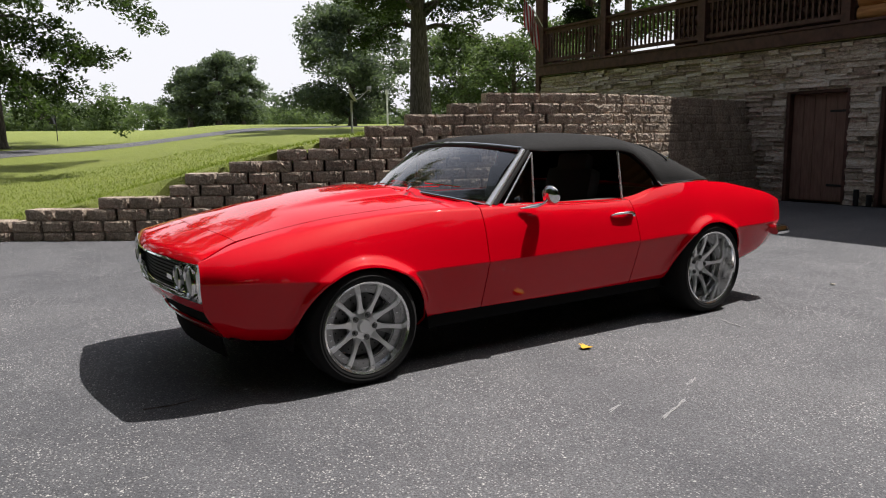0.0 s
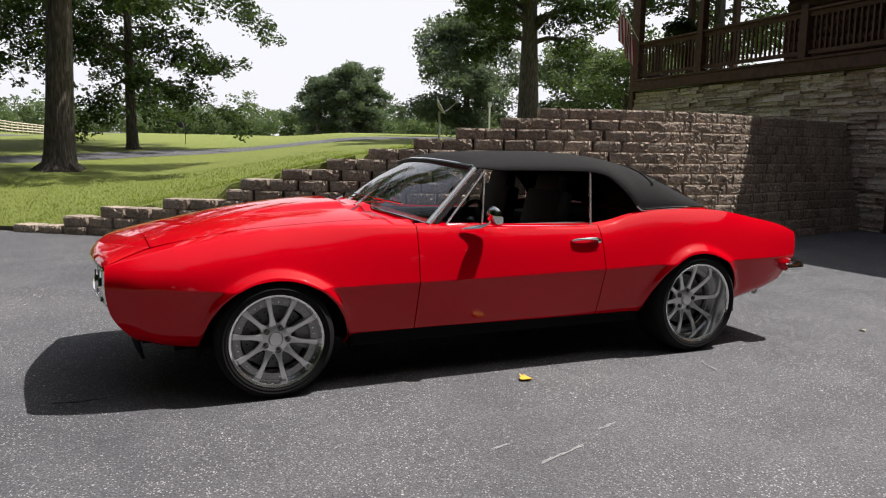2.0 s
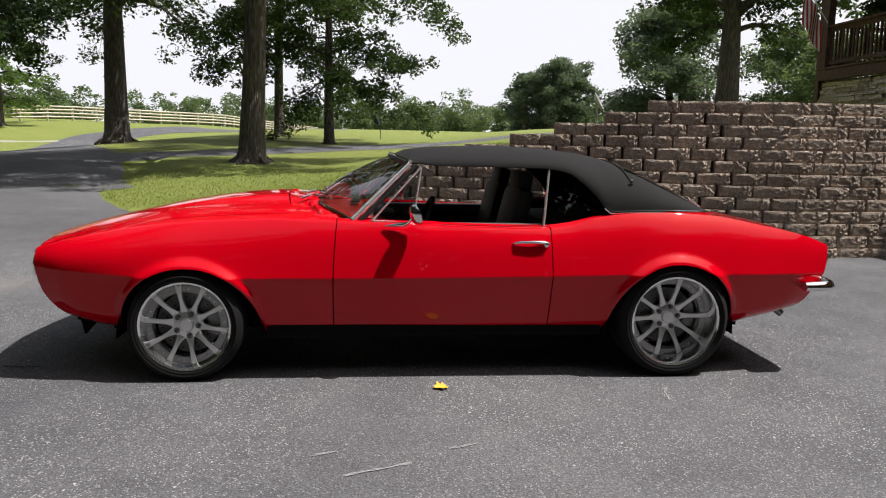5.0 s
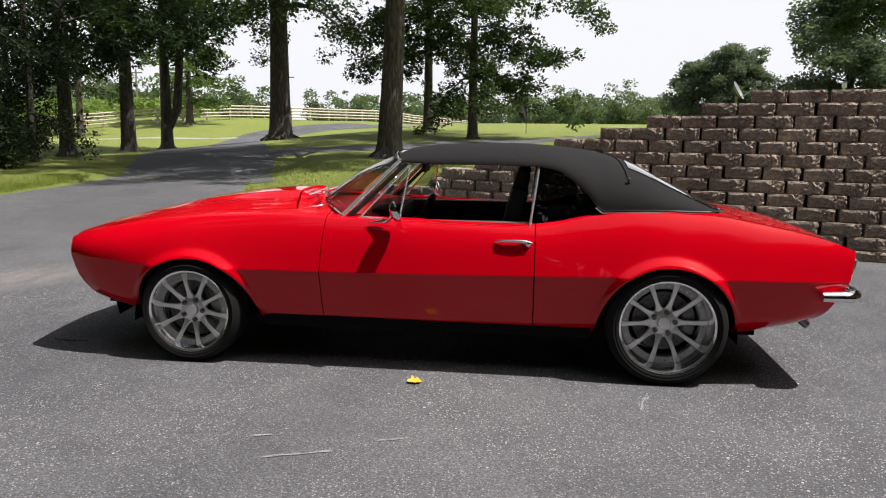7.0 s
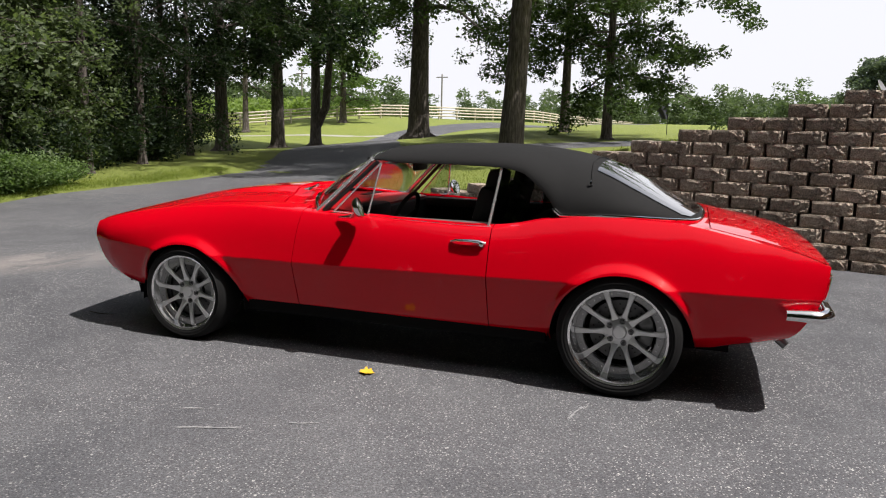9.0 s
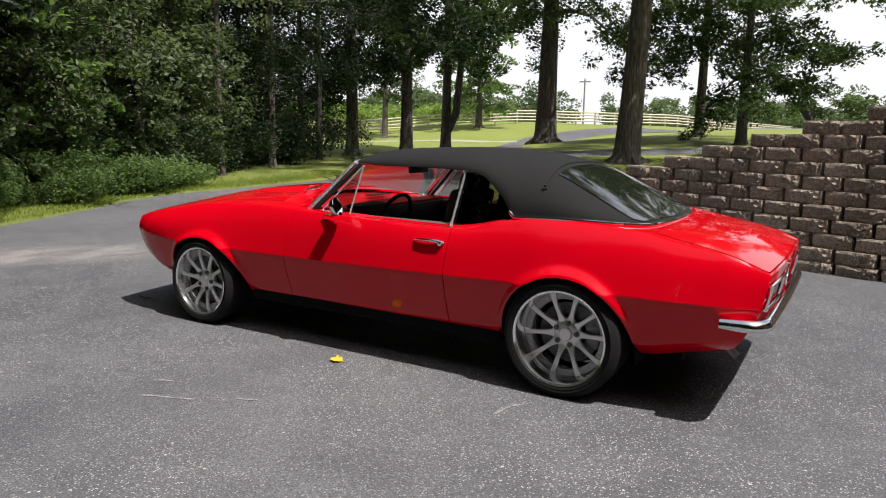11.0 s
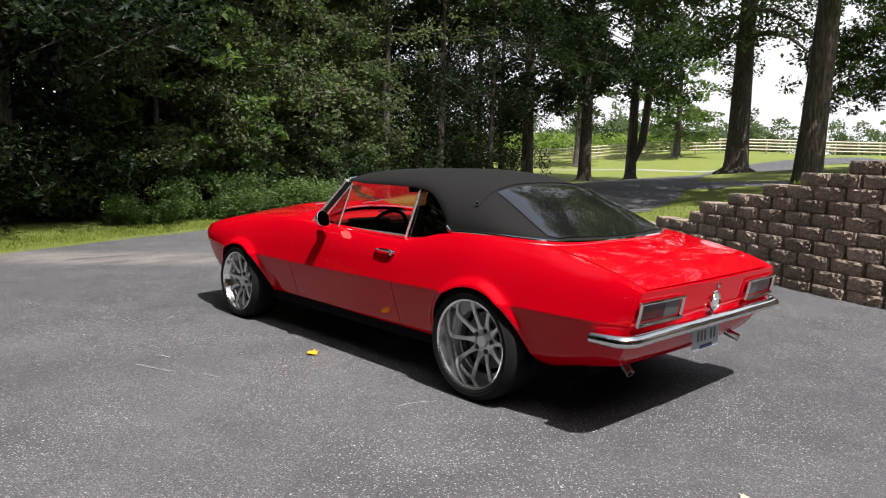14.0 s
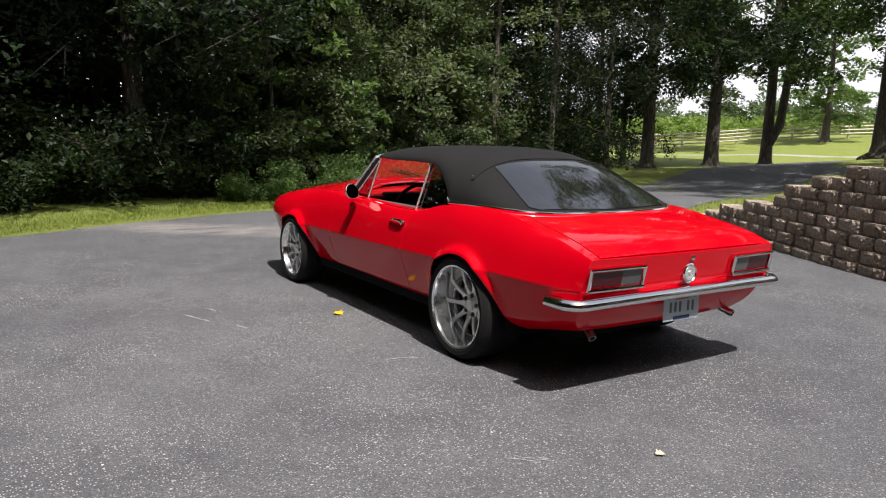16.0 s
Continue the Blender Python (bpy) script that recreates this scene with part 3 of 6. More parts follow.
def build_ledge(root):
    """Ledgestone courses on the house wall."""
    rng = random.Random(11)
    metas = []
    for w in (0.2, 0.3, 0.42, 0.58):
        for h in (0.05, 0.075, 0.105):
            bm = bmesh.new()
            box(-0.05, 0.03, -w / 2, w / 2, -h / 2, h / 2, 0.009, bm)
            for v in bm.verts:
                v.co += Vector((rng.uniform(-0.02, 0.02) if v.co.x < 0 else 0, rng.uniform(-0.012, 0.012), rng.uniform(-0.009, 0.009)))
            metas.append((w, h, mesh_of(bm, "stone", LEDGE, smooth=False)))
    wall = root.children[0]
    near = []
    z = 0.0
    while z < 2.8:
        h = rng.choice((0.05, 0.075, 0.075, 0.105))
        h = min(h, 2.84 - z)
        runs = [(11.0, 3.935), (2.745, 2.245), (1.095, -1.5)] if z < 2.0 else [(11.0, -1.5)]
        for y, stop in runs:
            while y > stop + 0.02:
                w, hh, me = rng.choice([q for q in metas if abs(q[1] - (h if h in (0.05, 0.075, 0.105) else 0.05)) < 0.001])
                left = y - stop
                fit = min(w, left) if left - w > 0.08 else left
                yc = y - fit / 2
                if not (yc > 4.6 and z + h < min(1.75, 0.5 + (yc - 4.4) * 0.9)):
                    near.append((yc, z + h / 2, fit / w, h / hh, me))
                y -= fit + 0.004
        z += h + 0.003
    near.sort(key=lambda q: abs(q[0] - 4.2) + 0.3 * abs(q[1] - 1.5))
    rest = bmesh.new()
    for i, (yc, zc, sw, sc, me) in enumerate(near):
        off = rng.uniform(-0.05, 0.03)
        if i < 300:
            ob = new("stone", me)
            ob.location = (HOUSE_X + 0.02 + off, yc, zc)
            ob.scale = (1, sw, sc)
            ob.parent = wall
        else:
            m = Matrix.Translation((HOUSE_X + 0.02 + off, yc, zc)) @ Matrix.Diagonal((1, sw, sc, 1))
            n0 = len(rest.verts)
            rest.from_mesh(me)
            rest.verts.ensure_lookup_table()
            for v in rest.verts[n0:]:
                v.co = m @ v.co
    tagged(part("stone_courses", rest, LEDGE2, wall, angle=30), kind="stuff")


LEDGE2 = LEDGE.copy()
for n in list(LEDGE2.node_tree.nodes):
    if n.bl_idname == "ShaderNodeObjectInfo":
        g = LEDGE2.node_tree.nodes.new("ShaderNodeNewGeometry")
        for l in list(n.outputs["Random"].links):
            LEDGE2.node_tree.links.new(g.outputs["Random Per Island"], l.to_socket)
house = build_house()

# ---- the car ----
HALF = curve([(-2.22, 0.785), (-2.05, 0.845), (-1.75, 0.885), (-1.37, 0.90), (-0.6, 0.90), (0.3, 0.905), (0.9, 0.912), (1.4, 0.92), (1.8, 0.905), (2.15, 0.865), (2.36, 0.805)])
CREASE = curve([(-2.22, 0.60), (-1.9, 0.585), (-1.5, 0.565), (-0.6, 0.56), (0.6, 0.575), (1.4, 0.59), (2.36, 0.585)])
BELT = curve([(-2.22, 0.706), (-2.05, 0.748), (-1.75, 0.805), (-1.37, 0.85), (-0.9, 0.872), (-0.55, 0.865), (-0.2, 0.853), (0.2, 0.840), (0.5, 0.834), (0.64, 0.836), (0.75, 0.852), (0.95, 0.902), (1.25, 0.931), (1.6, 0.920), (2.0, 0.852), (2.2, 0.806), (2.36, 0.748)])
INSET = curve([(-2.22, 0.035), (-2.05, 0.09), (-1.7, 0.15), (-1.2, 0.165), (-0.7, 0.13), (0.0, 0.10), (0.6, 0.105), (1.0, 0.15), (1.5, 0.17), (2.0, 0.12), (2.36, 0.04)])
HOOD = curve([(-2.32, 0.712), (-2.22, 0.742), (-2.07, 0.785), (-1.78, 0.857), (-1.55, 0.905), (-1.2, 0.938), (-0.8, 0.952), (-0.5, 0.952)])
DECK = curve([(0.9, 0.935), (1.3, 0.935), (1.7, 0.915), (2.0, 0.872), (2.2, 0.825), (2.36, 0.756)])
SILL = curve([(-2.22, 0.275), (-1.95, 0.258), (-1.75, 0.248), (-0.95, 0.200), (0, 0.200), (1.0, 0.212), (1.78, 0.258), (2.1, 0.293), (2.36, 0.322)])
NOSE_X = curve([(0.26, -2.005), (0.30, -2.045), (0.36, -2.098), (0.42, -2.142), (0.48, -2.166), (0.60, -2.180), (0.74, -2.176)])
TAIL_X = curve([(0.26, 2.09), (0.33, 2.205), (0.46, 2.295), (0.62, 2.355), (0.77, 2.378)])
# centre, foot, height, reach towards nose and tail
ARCHES = ((-1.372, 0.21, 0.406, 0.378, 0.405), (1.385, 0.215, 0.434, 0.385, 0.388))


def arch_at(x, arch):
    """How far along its half opening x lies: 0 over the hub, 1 at the foot."""
    cx, foot, high, fore, aft = arch
    return abs(x - cx) / (fore if x < cx else aft)


def low_edge(x):
    z = SILL(x)
    for arch in ARCHES:
        q = arch_at(x, arch)
        if q < 1:
            z = max(z, arch[1] + arch[2] * (1 - q ** 2.15) ** 0.5)
    return z


def skin_y(x, z):
    """Half width of the flank."""
    zc, zt, w = CREASE(x), BELT(x), HALF(x)
    if z >= zc:
        u = min(1.0, (z - zc) / (zt - zc))
        k = 0.06 + 0.60 * ss((x + 1.95) / 0.7)
        y = w - INSET(x) * (k * u + (1 - k) * u ** (2.4 + 2.6 * k))
    else:
        d = (zc - z) / (zc - 0.20)
        y = w - 0.004 * min(1.0, d * 12) - 0.122 * d ** 1.12
        # the sill rolls under
        under = max(0.0, 1 - (z - SILL(x)) / 0.095)
        y -= 0.08 * under ** 2
    for arch in ARCHES:
        q = (math.hypot(arch_at(x, arch), max(0.0, z - arch[1]) / arch[2]) - 1) * 0.39
        # flat rolled lip that swells out of the wing
        lip = math.exp(-(max(0.0, q - 0.010) / 0.027) ** 2)
        y += 0.036 * lip * ss((z - arch[1] + 0.02) / 0.36)
    return y


def flank_x(x, z):
    if x < -1.75:
        t = (x + 1.75) / (-2.22 + 1.75)
        return -1.75 + t * (NOSE_X(z) + 1.75)
    if x > 1.85:
        t = (x - 1.85) / (2.36 - 1.85)
        return 1.85 + t * (TAIL_X(z) - 1.85)
    return x


def top_z(x, y):
    """Height of hood and deck."""
    yb = HALF(x) - INSET(x)
    u = min(1.0, abs(y) / yb)
    centre = HOOD(x) if x < 0 else DECK(x)
    z = BELT(x) + (centre - BELT(x)) * (1 - u ** 2.4)
    if x < -0.5:
        # raised centre of the hood
        z += 0.03 * ss((x + 1.75) / 0.8) * (1 - ss((abs(y) - 0.27) / 0.10))
    return z


def stations(x0, x1, step=0.035):
    xs = set(lin(x0, x1, max(2, round((x1 - x0) / step) + 1)))
    for cx, _, _, fore, aft in ARCHES:
        for i in range(49):
            c = math.cos(math.pi * i / 48)
            x = cx - c * (fore if c > 0 else aft)
            if x0 < x < x1:
                xs.add(x)
    xs = sorted(xs)
    return [x for i, x in enumerate(xs) if i == 0 or x - xs[i - 1] > 1e-4]


def flank(x0, x1, side, lean0=0.0, lean1=0.0):
    """The body side from x0 to x1; side is -1 or 1."""
    def f(x, v):
        lo, hi = low_edge(x), BELT(x)
        zc = CREASE(x)
        zc = max(zc, lo + 0.012)
        z = lo + (zc - lo) * (v / 0.4) if v < 0.4 else zc + (hi - zc) * (v - 0.4) / 0.6
        t = (x - x0) / (x1 - x0)
        w = max(0.0, (z - 0.45)) ** 2
        xx = flank_x(x, z) + (lean0 * (1 - t) + lean1 * t) * w
        return (xx, side * skin_y(x, z), z)
    vs = [0.4 * (i / 14) ** 1.3 for i in range(14)] + [0.4 + 0.6 * (i / 26) ** 1.15 for i in range(27)]
    return sheet(f, stations(x0, x1), vs)


def top_strip(x0, x1, side, y_in, bm, lean0=0.0, lean1=0.0):
    def f(x, v):
        yb = HALF(x) - INSET(x)
        y = yb + (y_in(x) - yb) * v
        t = (x - x0) / (x1 - x0)
        xx = x + (flank_x(x, BELT(x)) - x) * (1 - v if x > 0 else 1) + (lean0 * (1 - t) + lean1 * t) * (BELT(x) - 0.45) ** 2
        return (xx, side * y, top_z(x, y))
    return sheet(f, stations(x0, x1), lin(0, 1, 6), bm)


def weld(bm, d=0.0008):
    bmesh.ops.remove_doubles(bm, verts=bm.verts[:], dist=d)
    return bm


def hood_half(x):
    return 0.655 + (0.748 - 0.655) * (1 - ss((x + 2.22) / 0.26))


def front_x(y, z):
    """The front face, a shallow vee in plan."""
    return NOSE_X(z) - 0.10 * (1 - min(1.0, abs(y) / 0.78) ** 1.5)


def nose_edge(y):
    return front_x(y, 0.68)


def glass_y(z):
    return 0.752 - 0.27 * (z - 0.86)


TOP_Y = curve([(-0.22, 0.652), (0.0, 0.672), (0.3, 0.68), (0.65, 0.68), (0.8, 0.69), (0.95, 0.72), (1.02, 0.74), (1.25, 0.742), (1.45, 0.722), (1.6, 0.675), (1.69, 0.59), (1.735, 0.49), (1.76, 0.34), (1.775, 0.05)])
TOP_LOW = curve([(-0.22, 1.195), (0.0, 1.18), (0.3, 1.18), (0.64, 1.175), (0.78, 1.15), (0.88, 1.08), (0.96, 1.0), (1.02, 0.928), (1.3, 0.938), (1.6, 0.93), (1.775, 0.912)])
TOP_MID = curve([(-0.25, 1.215), (-0.15, 1.262), (0.1, 1.288), (0.45, 1.298), (0.75, 1.283), (1.0, 1.253), (1.18, 1.203), (1.4, 1.10), (1.6, 0.995), (1.775, 0.915)])


def roof_z(x, y):
    u = min(1.0, abs(y) / TOP_Y(x))
    return TOP_LOW(x) + (TOP_MID(x) - TOP_LOW(x)) * (1 - u ** 3.4) ** (1 / 1.9)


def screen_low(v):
    y = 0.725 * v
    k = 1 - v * v
    return Vector((-0.475 - 0.26 * k, y, 0.868 + 0.08 * k))


def screen_top(v):
    k = 1 - v * v
    return Vector((-0.15 - 0.09 * k, 0.652 * v, 1.19 + 0.035 * k))


def build_wheel(car, x, y, side, tyre_r, rim_r, width, dish, turn):
    """Outer face towards -y before turning."""
    w = width / 2
    face = -w + dish
    flange = rim_r - 0.062
    barrel = lathe([(rim_r - 0.012, -w + 0.02), (rim_r + 0.006, -w + 0.012), (rim_r + 0.009, -w + 0.002), (rim_r + 0.003, -w - 0.004), (rim_r - 0.008, -w + 0.003), (rim_r - 0.013, -w + 0.02),
                    (rim_r - 0.018, face - 0.002), (rim_r - 0.024, face + 0.012), (flange, face + 0.014), (flange - 0.004, face + 0.02), (flange, w - 0.02), (rim_r - 0.02, w), (rim_r, w - 0.01)], 72)
    wheel = part("wheel", barrel, POLISHED, car, "polished deep-lipped alloy rim")
    tyre = lathe([(rim_r - 0.004, -w + 0.016), (rim_r + 0.008, -w - 0.002), (rim_r + 0.012, -w - 0.006), (rim_r + 0.02, -w - 0.008), (rim_r + 0.022, -w - 0.005), (rim_r + 0.034, -w - 0.010), (tyre_r - 0.028, -w + 0.002), (tyre_r - 0.012, -w + 0.012), (tyre_r - 0.003, -w + 0.028), (tyre_r, -w + 0.06),
                  (tyre_r, w - 0.06), (tyre_r - 0.012, w - 0.014), (tyre_r - 0.04, w + 0.004), (rim_r + 0.01, w)], 72)
    part("tyre", tyre, RUBBER, wheel, "black low-profile tyre")
    part("flange", lathe([(rim_r - 0.022, face + 0.012), (rim_r - 0.024, face + 0.008), (flange + 0.002, face + 0.008), (flange, face + 0.014)], 72), FLANGE, wheel, "brushed riveted rim flange")
    width_of = curve([(0.07, 0.0245), (0.088, 0.0185), (0.11, 0.0138), (0.135, 0.0122), (0.165, 0.0128), (rim_r - 0.03, 0.0165)])
    bm = bmesh.new()
    rows = []
    for k in range(12):
        t = k / 11
        r = 0.066 + (rim_r - 0.021 - 0.066) * t
        wd = width_of(r)
        dep = face + 0.020 * (1 - t) ** 1.6 - 0.006 * math.sin(math.pi * t)
        rows.append([bm.verts.new((r, yy, f * wd)) for f, yy in ((1, dep + 0.005), (0.72, dep), (-0.72, dep), (-1, dep + 0.005), (-0.85, dep + 0.03 * (1 - 0.7 * t)), (0.85, dep + 0.03 * (1 - 0.7 * t)))])
    for p, q in zip(rows, rows[1:]):
        for j in range(6):
            bm.faces.new((p[j], p[(j + 1) % 6], q[(j + 1) % 6], q[j]))
    bm.faces.new(rows[0])
    bm.faces.new(rows[-1])
    spoke = mesh_of(bm, "spoke", ALLOY, 38)
    for i in range(10):
        ob = new("spoke", spoke)
        ob.parent = wheel
        ob.rotation_euler = (0, -turn - 2 * math.pi * i / 10, 0)
    part("hub", lathe([(0.084, face + 0.05), (0.084, face + 0.026), (0.078, face + 0.020), (0.04, face + 0.014), (0.036, face + 0.002), (0.032, face - 0.002), (0.004, face - 0.004)], 40), ALLOY, wheel, "brushed alloy wheel centre with round cap")
    nut = bmesh.new()
    lathe([(0.0155, 0.004), (0.0155, -0.004), (0.0125, -0.004), (0.012, 0.004)], 14, nut, closed=True)
    lathe([(0.0095, 0.004), (0.0095, -0.010), (0.007, -0.012), (0.001, -0.012)], 6, nut)
    nut = mesh_of(nut, "lug_nut", NUTSTEEL, 38)
    rivet = mesh_of(lathe([(0.0045, 0.004), (0.0042, -0.003), (0.001, -0.004)], 6), "rivet", STAINLESS, 38)
    for i in range(5):
        a = 2 * math.pi * i / 5 + turn + 0.05
        ob = new("lug_nut", nut)
        ob.parent = wheel
        ob.location = (0.062 * math.cos(a), face + 0.014, 0.062 * math.sin(a))
    for i in range(40):
        a = 2 * math.pi * (i + 0.5) / 40
        ob = new("rivet", rivet)
        ob.parent = wheel
        ob.location = ((rim_r - 0.043) * math.cos(a), face + 0.008, (rim_r - 0.043) * math.sin(a))
    part("brake_disc", lathe([(0.168, face + 0.065), (0.168, face + 0.095), (0.06, face + 0.095), (0.06, face + 0.065)], 48, closed=True), DISC, wheel, "drilled steel brake disc")
    bm = bmesh.new()
    for ring, count, off in ((0.095, 14, 0.0), (0.12, 18, 0.1), (0.145, 22, 0.2)):
        for i in range(count):
            a = 2 * math.pi * i / count + off
            lathe([(0.0045, face + 0.066), (0.0045, face + 0.0635), (0.001, face + 0.0635)], 6, bm, cx=ring * math.cos(a), cz=ring * math.sin(a))
    tagged(part("drilling", bm, MATT, wheel), kind="stuff")
    bm = bmesh.new()
    rows = []
    for i in range(11):
        a = -0.42 + 1.0 * i / 10
        fat = 0.006 if i in (2, 3, 7, 8) else 0.0
        rows.append([bm.verts.new((r * math.cos(a), yy, r * math.sin(a))) for r, yy in ((0.105, face + 0.05), (0.115, face + 0.044 - fat), (0.165, face + 0.044 - fat), (0.178, face + 0.05), (0.178, face + 0.12), (0.105, face + 0.12))])
    for p, q in zip(rows, rows[1:]):
        for j in range(6):
            bm.faces.new((p[j], p[(j + 1) % 6], q[(j + 1) % 6], q[j]))
    bm.faces.new(rows[0])
    bm.faces.new(rows[-1])
    part("caliper", bm, CALIPER, wheel, "grey brake caliper")
    wheel.matrix_basis = pose(x, y, tyre_r + PAD_Z, 0, 0, 0) if side < 0 else pose(x, y, tyre_r + PAD_Z, 0, 0, 180)
    return wheel


def build_car():
    car = thing("car", "glossy red two-door classic convertible with raised black soft top", "car")
    gap = 0.004
    for side in (-1, 1):
        # front wing
        bm = flank(-2.22, -0.582, side, 0, 0.10)
        top_strip(-2.22, -0.582, side, hood_half, bm, 0, 0.10)
        solid(part("front_wing", weld(bm), PAINT, car), 0.012)
        bm = flank(-0.576, 0.650, side, 0.10, 0)

        def shelf(x):
            return glass_y(BELT(x)) - 0.02
        top_strip(-0.576, 0.650, side, shelf, bm, 0.10, 0)
        door = part("door", weld(bm), PAINT, car)
        solid(door, 0.014)
        bm = flank(0.656, 2.36, side)
        top_strip(0.656, 2.36, side, lambda x: glass_y(BELT(x)) - 0.02 if x < 1.0 else min(0.70, HALF(x) - INSET(x) - 0.075), bm)
        solid(part("rear_quarter", weld(bm), PAINT, car), 0.012)
        # door handle
        y = side * (skin_y(0.5, 0.76) + 0.019)
        h = part("handle", tube([(0.43, y - side * 0.012, 0.757), (0.46, y, 0.765), (0.55, y + side * 0.004, 0.768), (0.60, y, 0.764), (0.635, y - side * 0.01, 0.757)], [0.006, 0.010, 0.012, 0.016, 0.010], 10, flat=0.8), CHROME, door, "chrome door handle")
        part("push_button", lathe([(0.013, 0.0), (0.013, 0.012), (0.004, 0.014)], 14, cx=0.615, cy=y, cz=0.752) if side > 0 else lathe([(0.013, 0.0), (0.013, -0.012), (0.004, -0.014)], 14, cx=0.615, cy=y, cz=0.752), CHROME, h)
        # belt moulding
        part("belt_moulding", tube([(x, side * (glass_y(BELT(x)) + 0.018), BELT(x) + 0.006) for x in lin(-0.38, 0.64, 14)], 0.0045, 6), CHROME, door, "thin chrome strip")
        part("door_cap", box(-0.5, 0.64, side * 0.682 - 0.05, side * 0.682 + 0.05, 0.79, 0.852, 0.018), GREYVINYL, door, "grey vinyl door capping")
        # mirror
        m = part("mirror", lathe([(0.001, -0.034), (0.03, -0.03), (0.052, -0.016), (0.062, 0.004), (0.062, 0.012), (0.057, 0.014)], 32, cx=0.0, axis="x"), CHROME, door, "round chrome door mirror")
        m.matrix_basis = pose(-0.128, side * 0.900, 0.918, 0, -19, -side * 12.6)
        part("mirror_glass", lathe([(0.057, 0.013), (0.03, 0.0135), (0.001, 0.0135)], 32, axis="x"), MIRROR, m)
        part("mirror_arm", tube([(-0.295, side * 0.822, 0.846), (-0.24, side * 0.832, 0.852), (-0.19, side * 0.845, 0.858), (-0.165, side * 0.88, 0.872), (-0.145, side * 0.905, 0.905)], [0.006, 0.014, 0.02, 0.011, 0.009], 10, flat=0.7), CHROME, door)
        # vent window
        pts = [(-0.365, 0.868), (-0.135, 0.858), (-0.085, 1.172)]
        loc = [Vector((x, side * glass_y(z), z)) for x, z in pts]
        bm = bmesh.new()
        bm.faces.new([bm.verts.new(p) for p in loc])
        vent = part("vent_window", bm, GLASS, door, smooth=False)
        vent.visible_shadow = False
        bm = tube([loc[0], loc[2]], 0.006, 8)
        tube([loc[2], loc[1]], 0.006, 8, bm)
        tube([loc[1], loc[0]], 0.005, 8, bm)
        part("frame", bm, STAINLESS, vent, "bright metal vent window frame")
        # quarter window
        pts = [(0.63, 0.842), (0.75, 0.852), (0.86, 0.878), (0.98, 0.914), (0.96, 1.0), (0.88, 1.08), (0.78, 1.15), (0.66, 1.172)]
        bm = bmesh.new()
        bm.faces.new([bm.verts.new((x, side * glass_y(z) * 0.985, z)) for x, z in pts])
        q = part("quarter_window", bm, SMOKE, car, "dark tinted quarter glass", smooth=False)
        part("frame", tube([(0.62, side * (glass_y(0.836) + 0.004), 0.836), (0.665, side * glass_y(1.175), 1.175)], 0.008, 8), STAINLESS, q, "bright metal window strip")
        # windscreen pillar
        lo, hi = screen_low(side), screen_top(side)
        part("windscreen_pillar", tube([lo + Vector((0.0, side * 0.012, 0)), hi + Vector((0, side * 0.012, 0))], [0.025, 0.019], 10, flat=0.7), STAINLESS, car, "bright metal windscreen pillar")
        part("pillar_cover", tube([lo + Vector((0.045, side * 0.02, 0.0)), hi + Vector((0.042, side * 0.012, -0.008))], [0.014, 0.013], 8), BLACK, car)
    # header panel, hood, cowl
    def head(s, v):
        x1 = -2.02 + 0.05 * abs(v)
        x0 = nose_edge(0.748 * v)
        x = x0 + (x1 - x0) * s
        xc = -2.22 + (-1.97 + 2.22) * s
        y = (hood_half(xc) - 0.003) * v
        z = top_z(max(x, -2.31), y) if abs(v) < 0.999 else top_z(max(xc, -2.22), y)
        return (x, y, z - 0.03 * (1 - min(1, s * 6)) ** 2)
    solid(part("header_panel", sheet(head, lin(0, 1, 16), lin(-1, 1, 31)), PAINT, car), 0.015)
    def hoodf(s, v):
        x0 = -2.02 + 0.05 * abs(v) + 0.005
        x1 = -0.90 + 0.12 * v * v
        x = x0 + (x1 - x0) * s
        y = (hood_half(x) - gap) * v
        return (x, y, top_z(x, y))
    hood = part("hood", sheet(hoodf, lin(0, 1, 40), lin(-1, 1, 49)), PAINT, car)
    solid(hood, 0.02)
    def cowl(s, v):
        x0 = -0.89 + 0.12 * v * v
        p = screen_low(v * 0.99)
        x = x0 + (p.x - 0.01 - x0) * s
        y = hood_half(x) * v
        z = top_z(x, y)
        return (x, y, z - 0.014 - 0.012 * math.sin(math.pi * s))
    solid(part("cowl", sheet(cowl, lin(0, 1, 8), lin(-1, 1, 31)), PAINT, car), 0.012)
    for y0 in (-0.34, 0.12):
        wipe = tube([(-0.80, y0, 0.955), (-0.74, y0 + 0.06, 0.972)], 0.008, 8)
        tube([(-0.74, y0 + 0.06, 0.972), (-0.665, y0 - 0.16, 0.985)], 0.005, 6, wipe)
        tube([(-0.60, y0 - 0.30, 0.985), (-0.68, y0 - 0.02, 1.0)], 0.006, 6, wipe)
        part("wiper", wipe, CHROME, car, "bright metal wiper arm")
    # windscreen
    def screen(t, v):
        a, b = screen_low(v), screen_top(v)
        p = a.lerp(b, t)
        return p + Vector((-0.02, 0, 0.02)) * math.sin(math.pi * t)
    ws = part("windscreen", sheet(screen, lin(0, 1, 8), lin(-1, 1, 21)), GLASS, car)
    ws.visible_shadow = False
    part("screen_trim", tube([screen_top(v) + Vector((0, 0, 0.006)) for v in lin(-1, 1, 21)], 0.014, 8), CHROME, ws, "chrome upper windscreen trim")
    part("screen_trim", tube([screen_low(v) + Vector((-0.006, 0, 0.002)) for v in lin(-1, 1, 21)], 0.010, 8), CHROME, ws, "chrome lower windscreen trim")
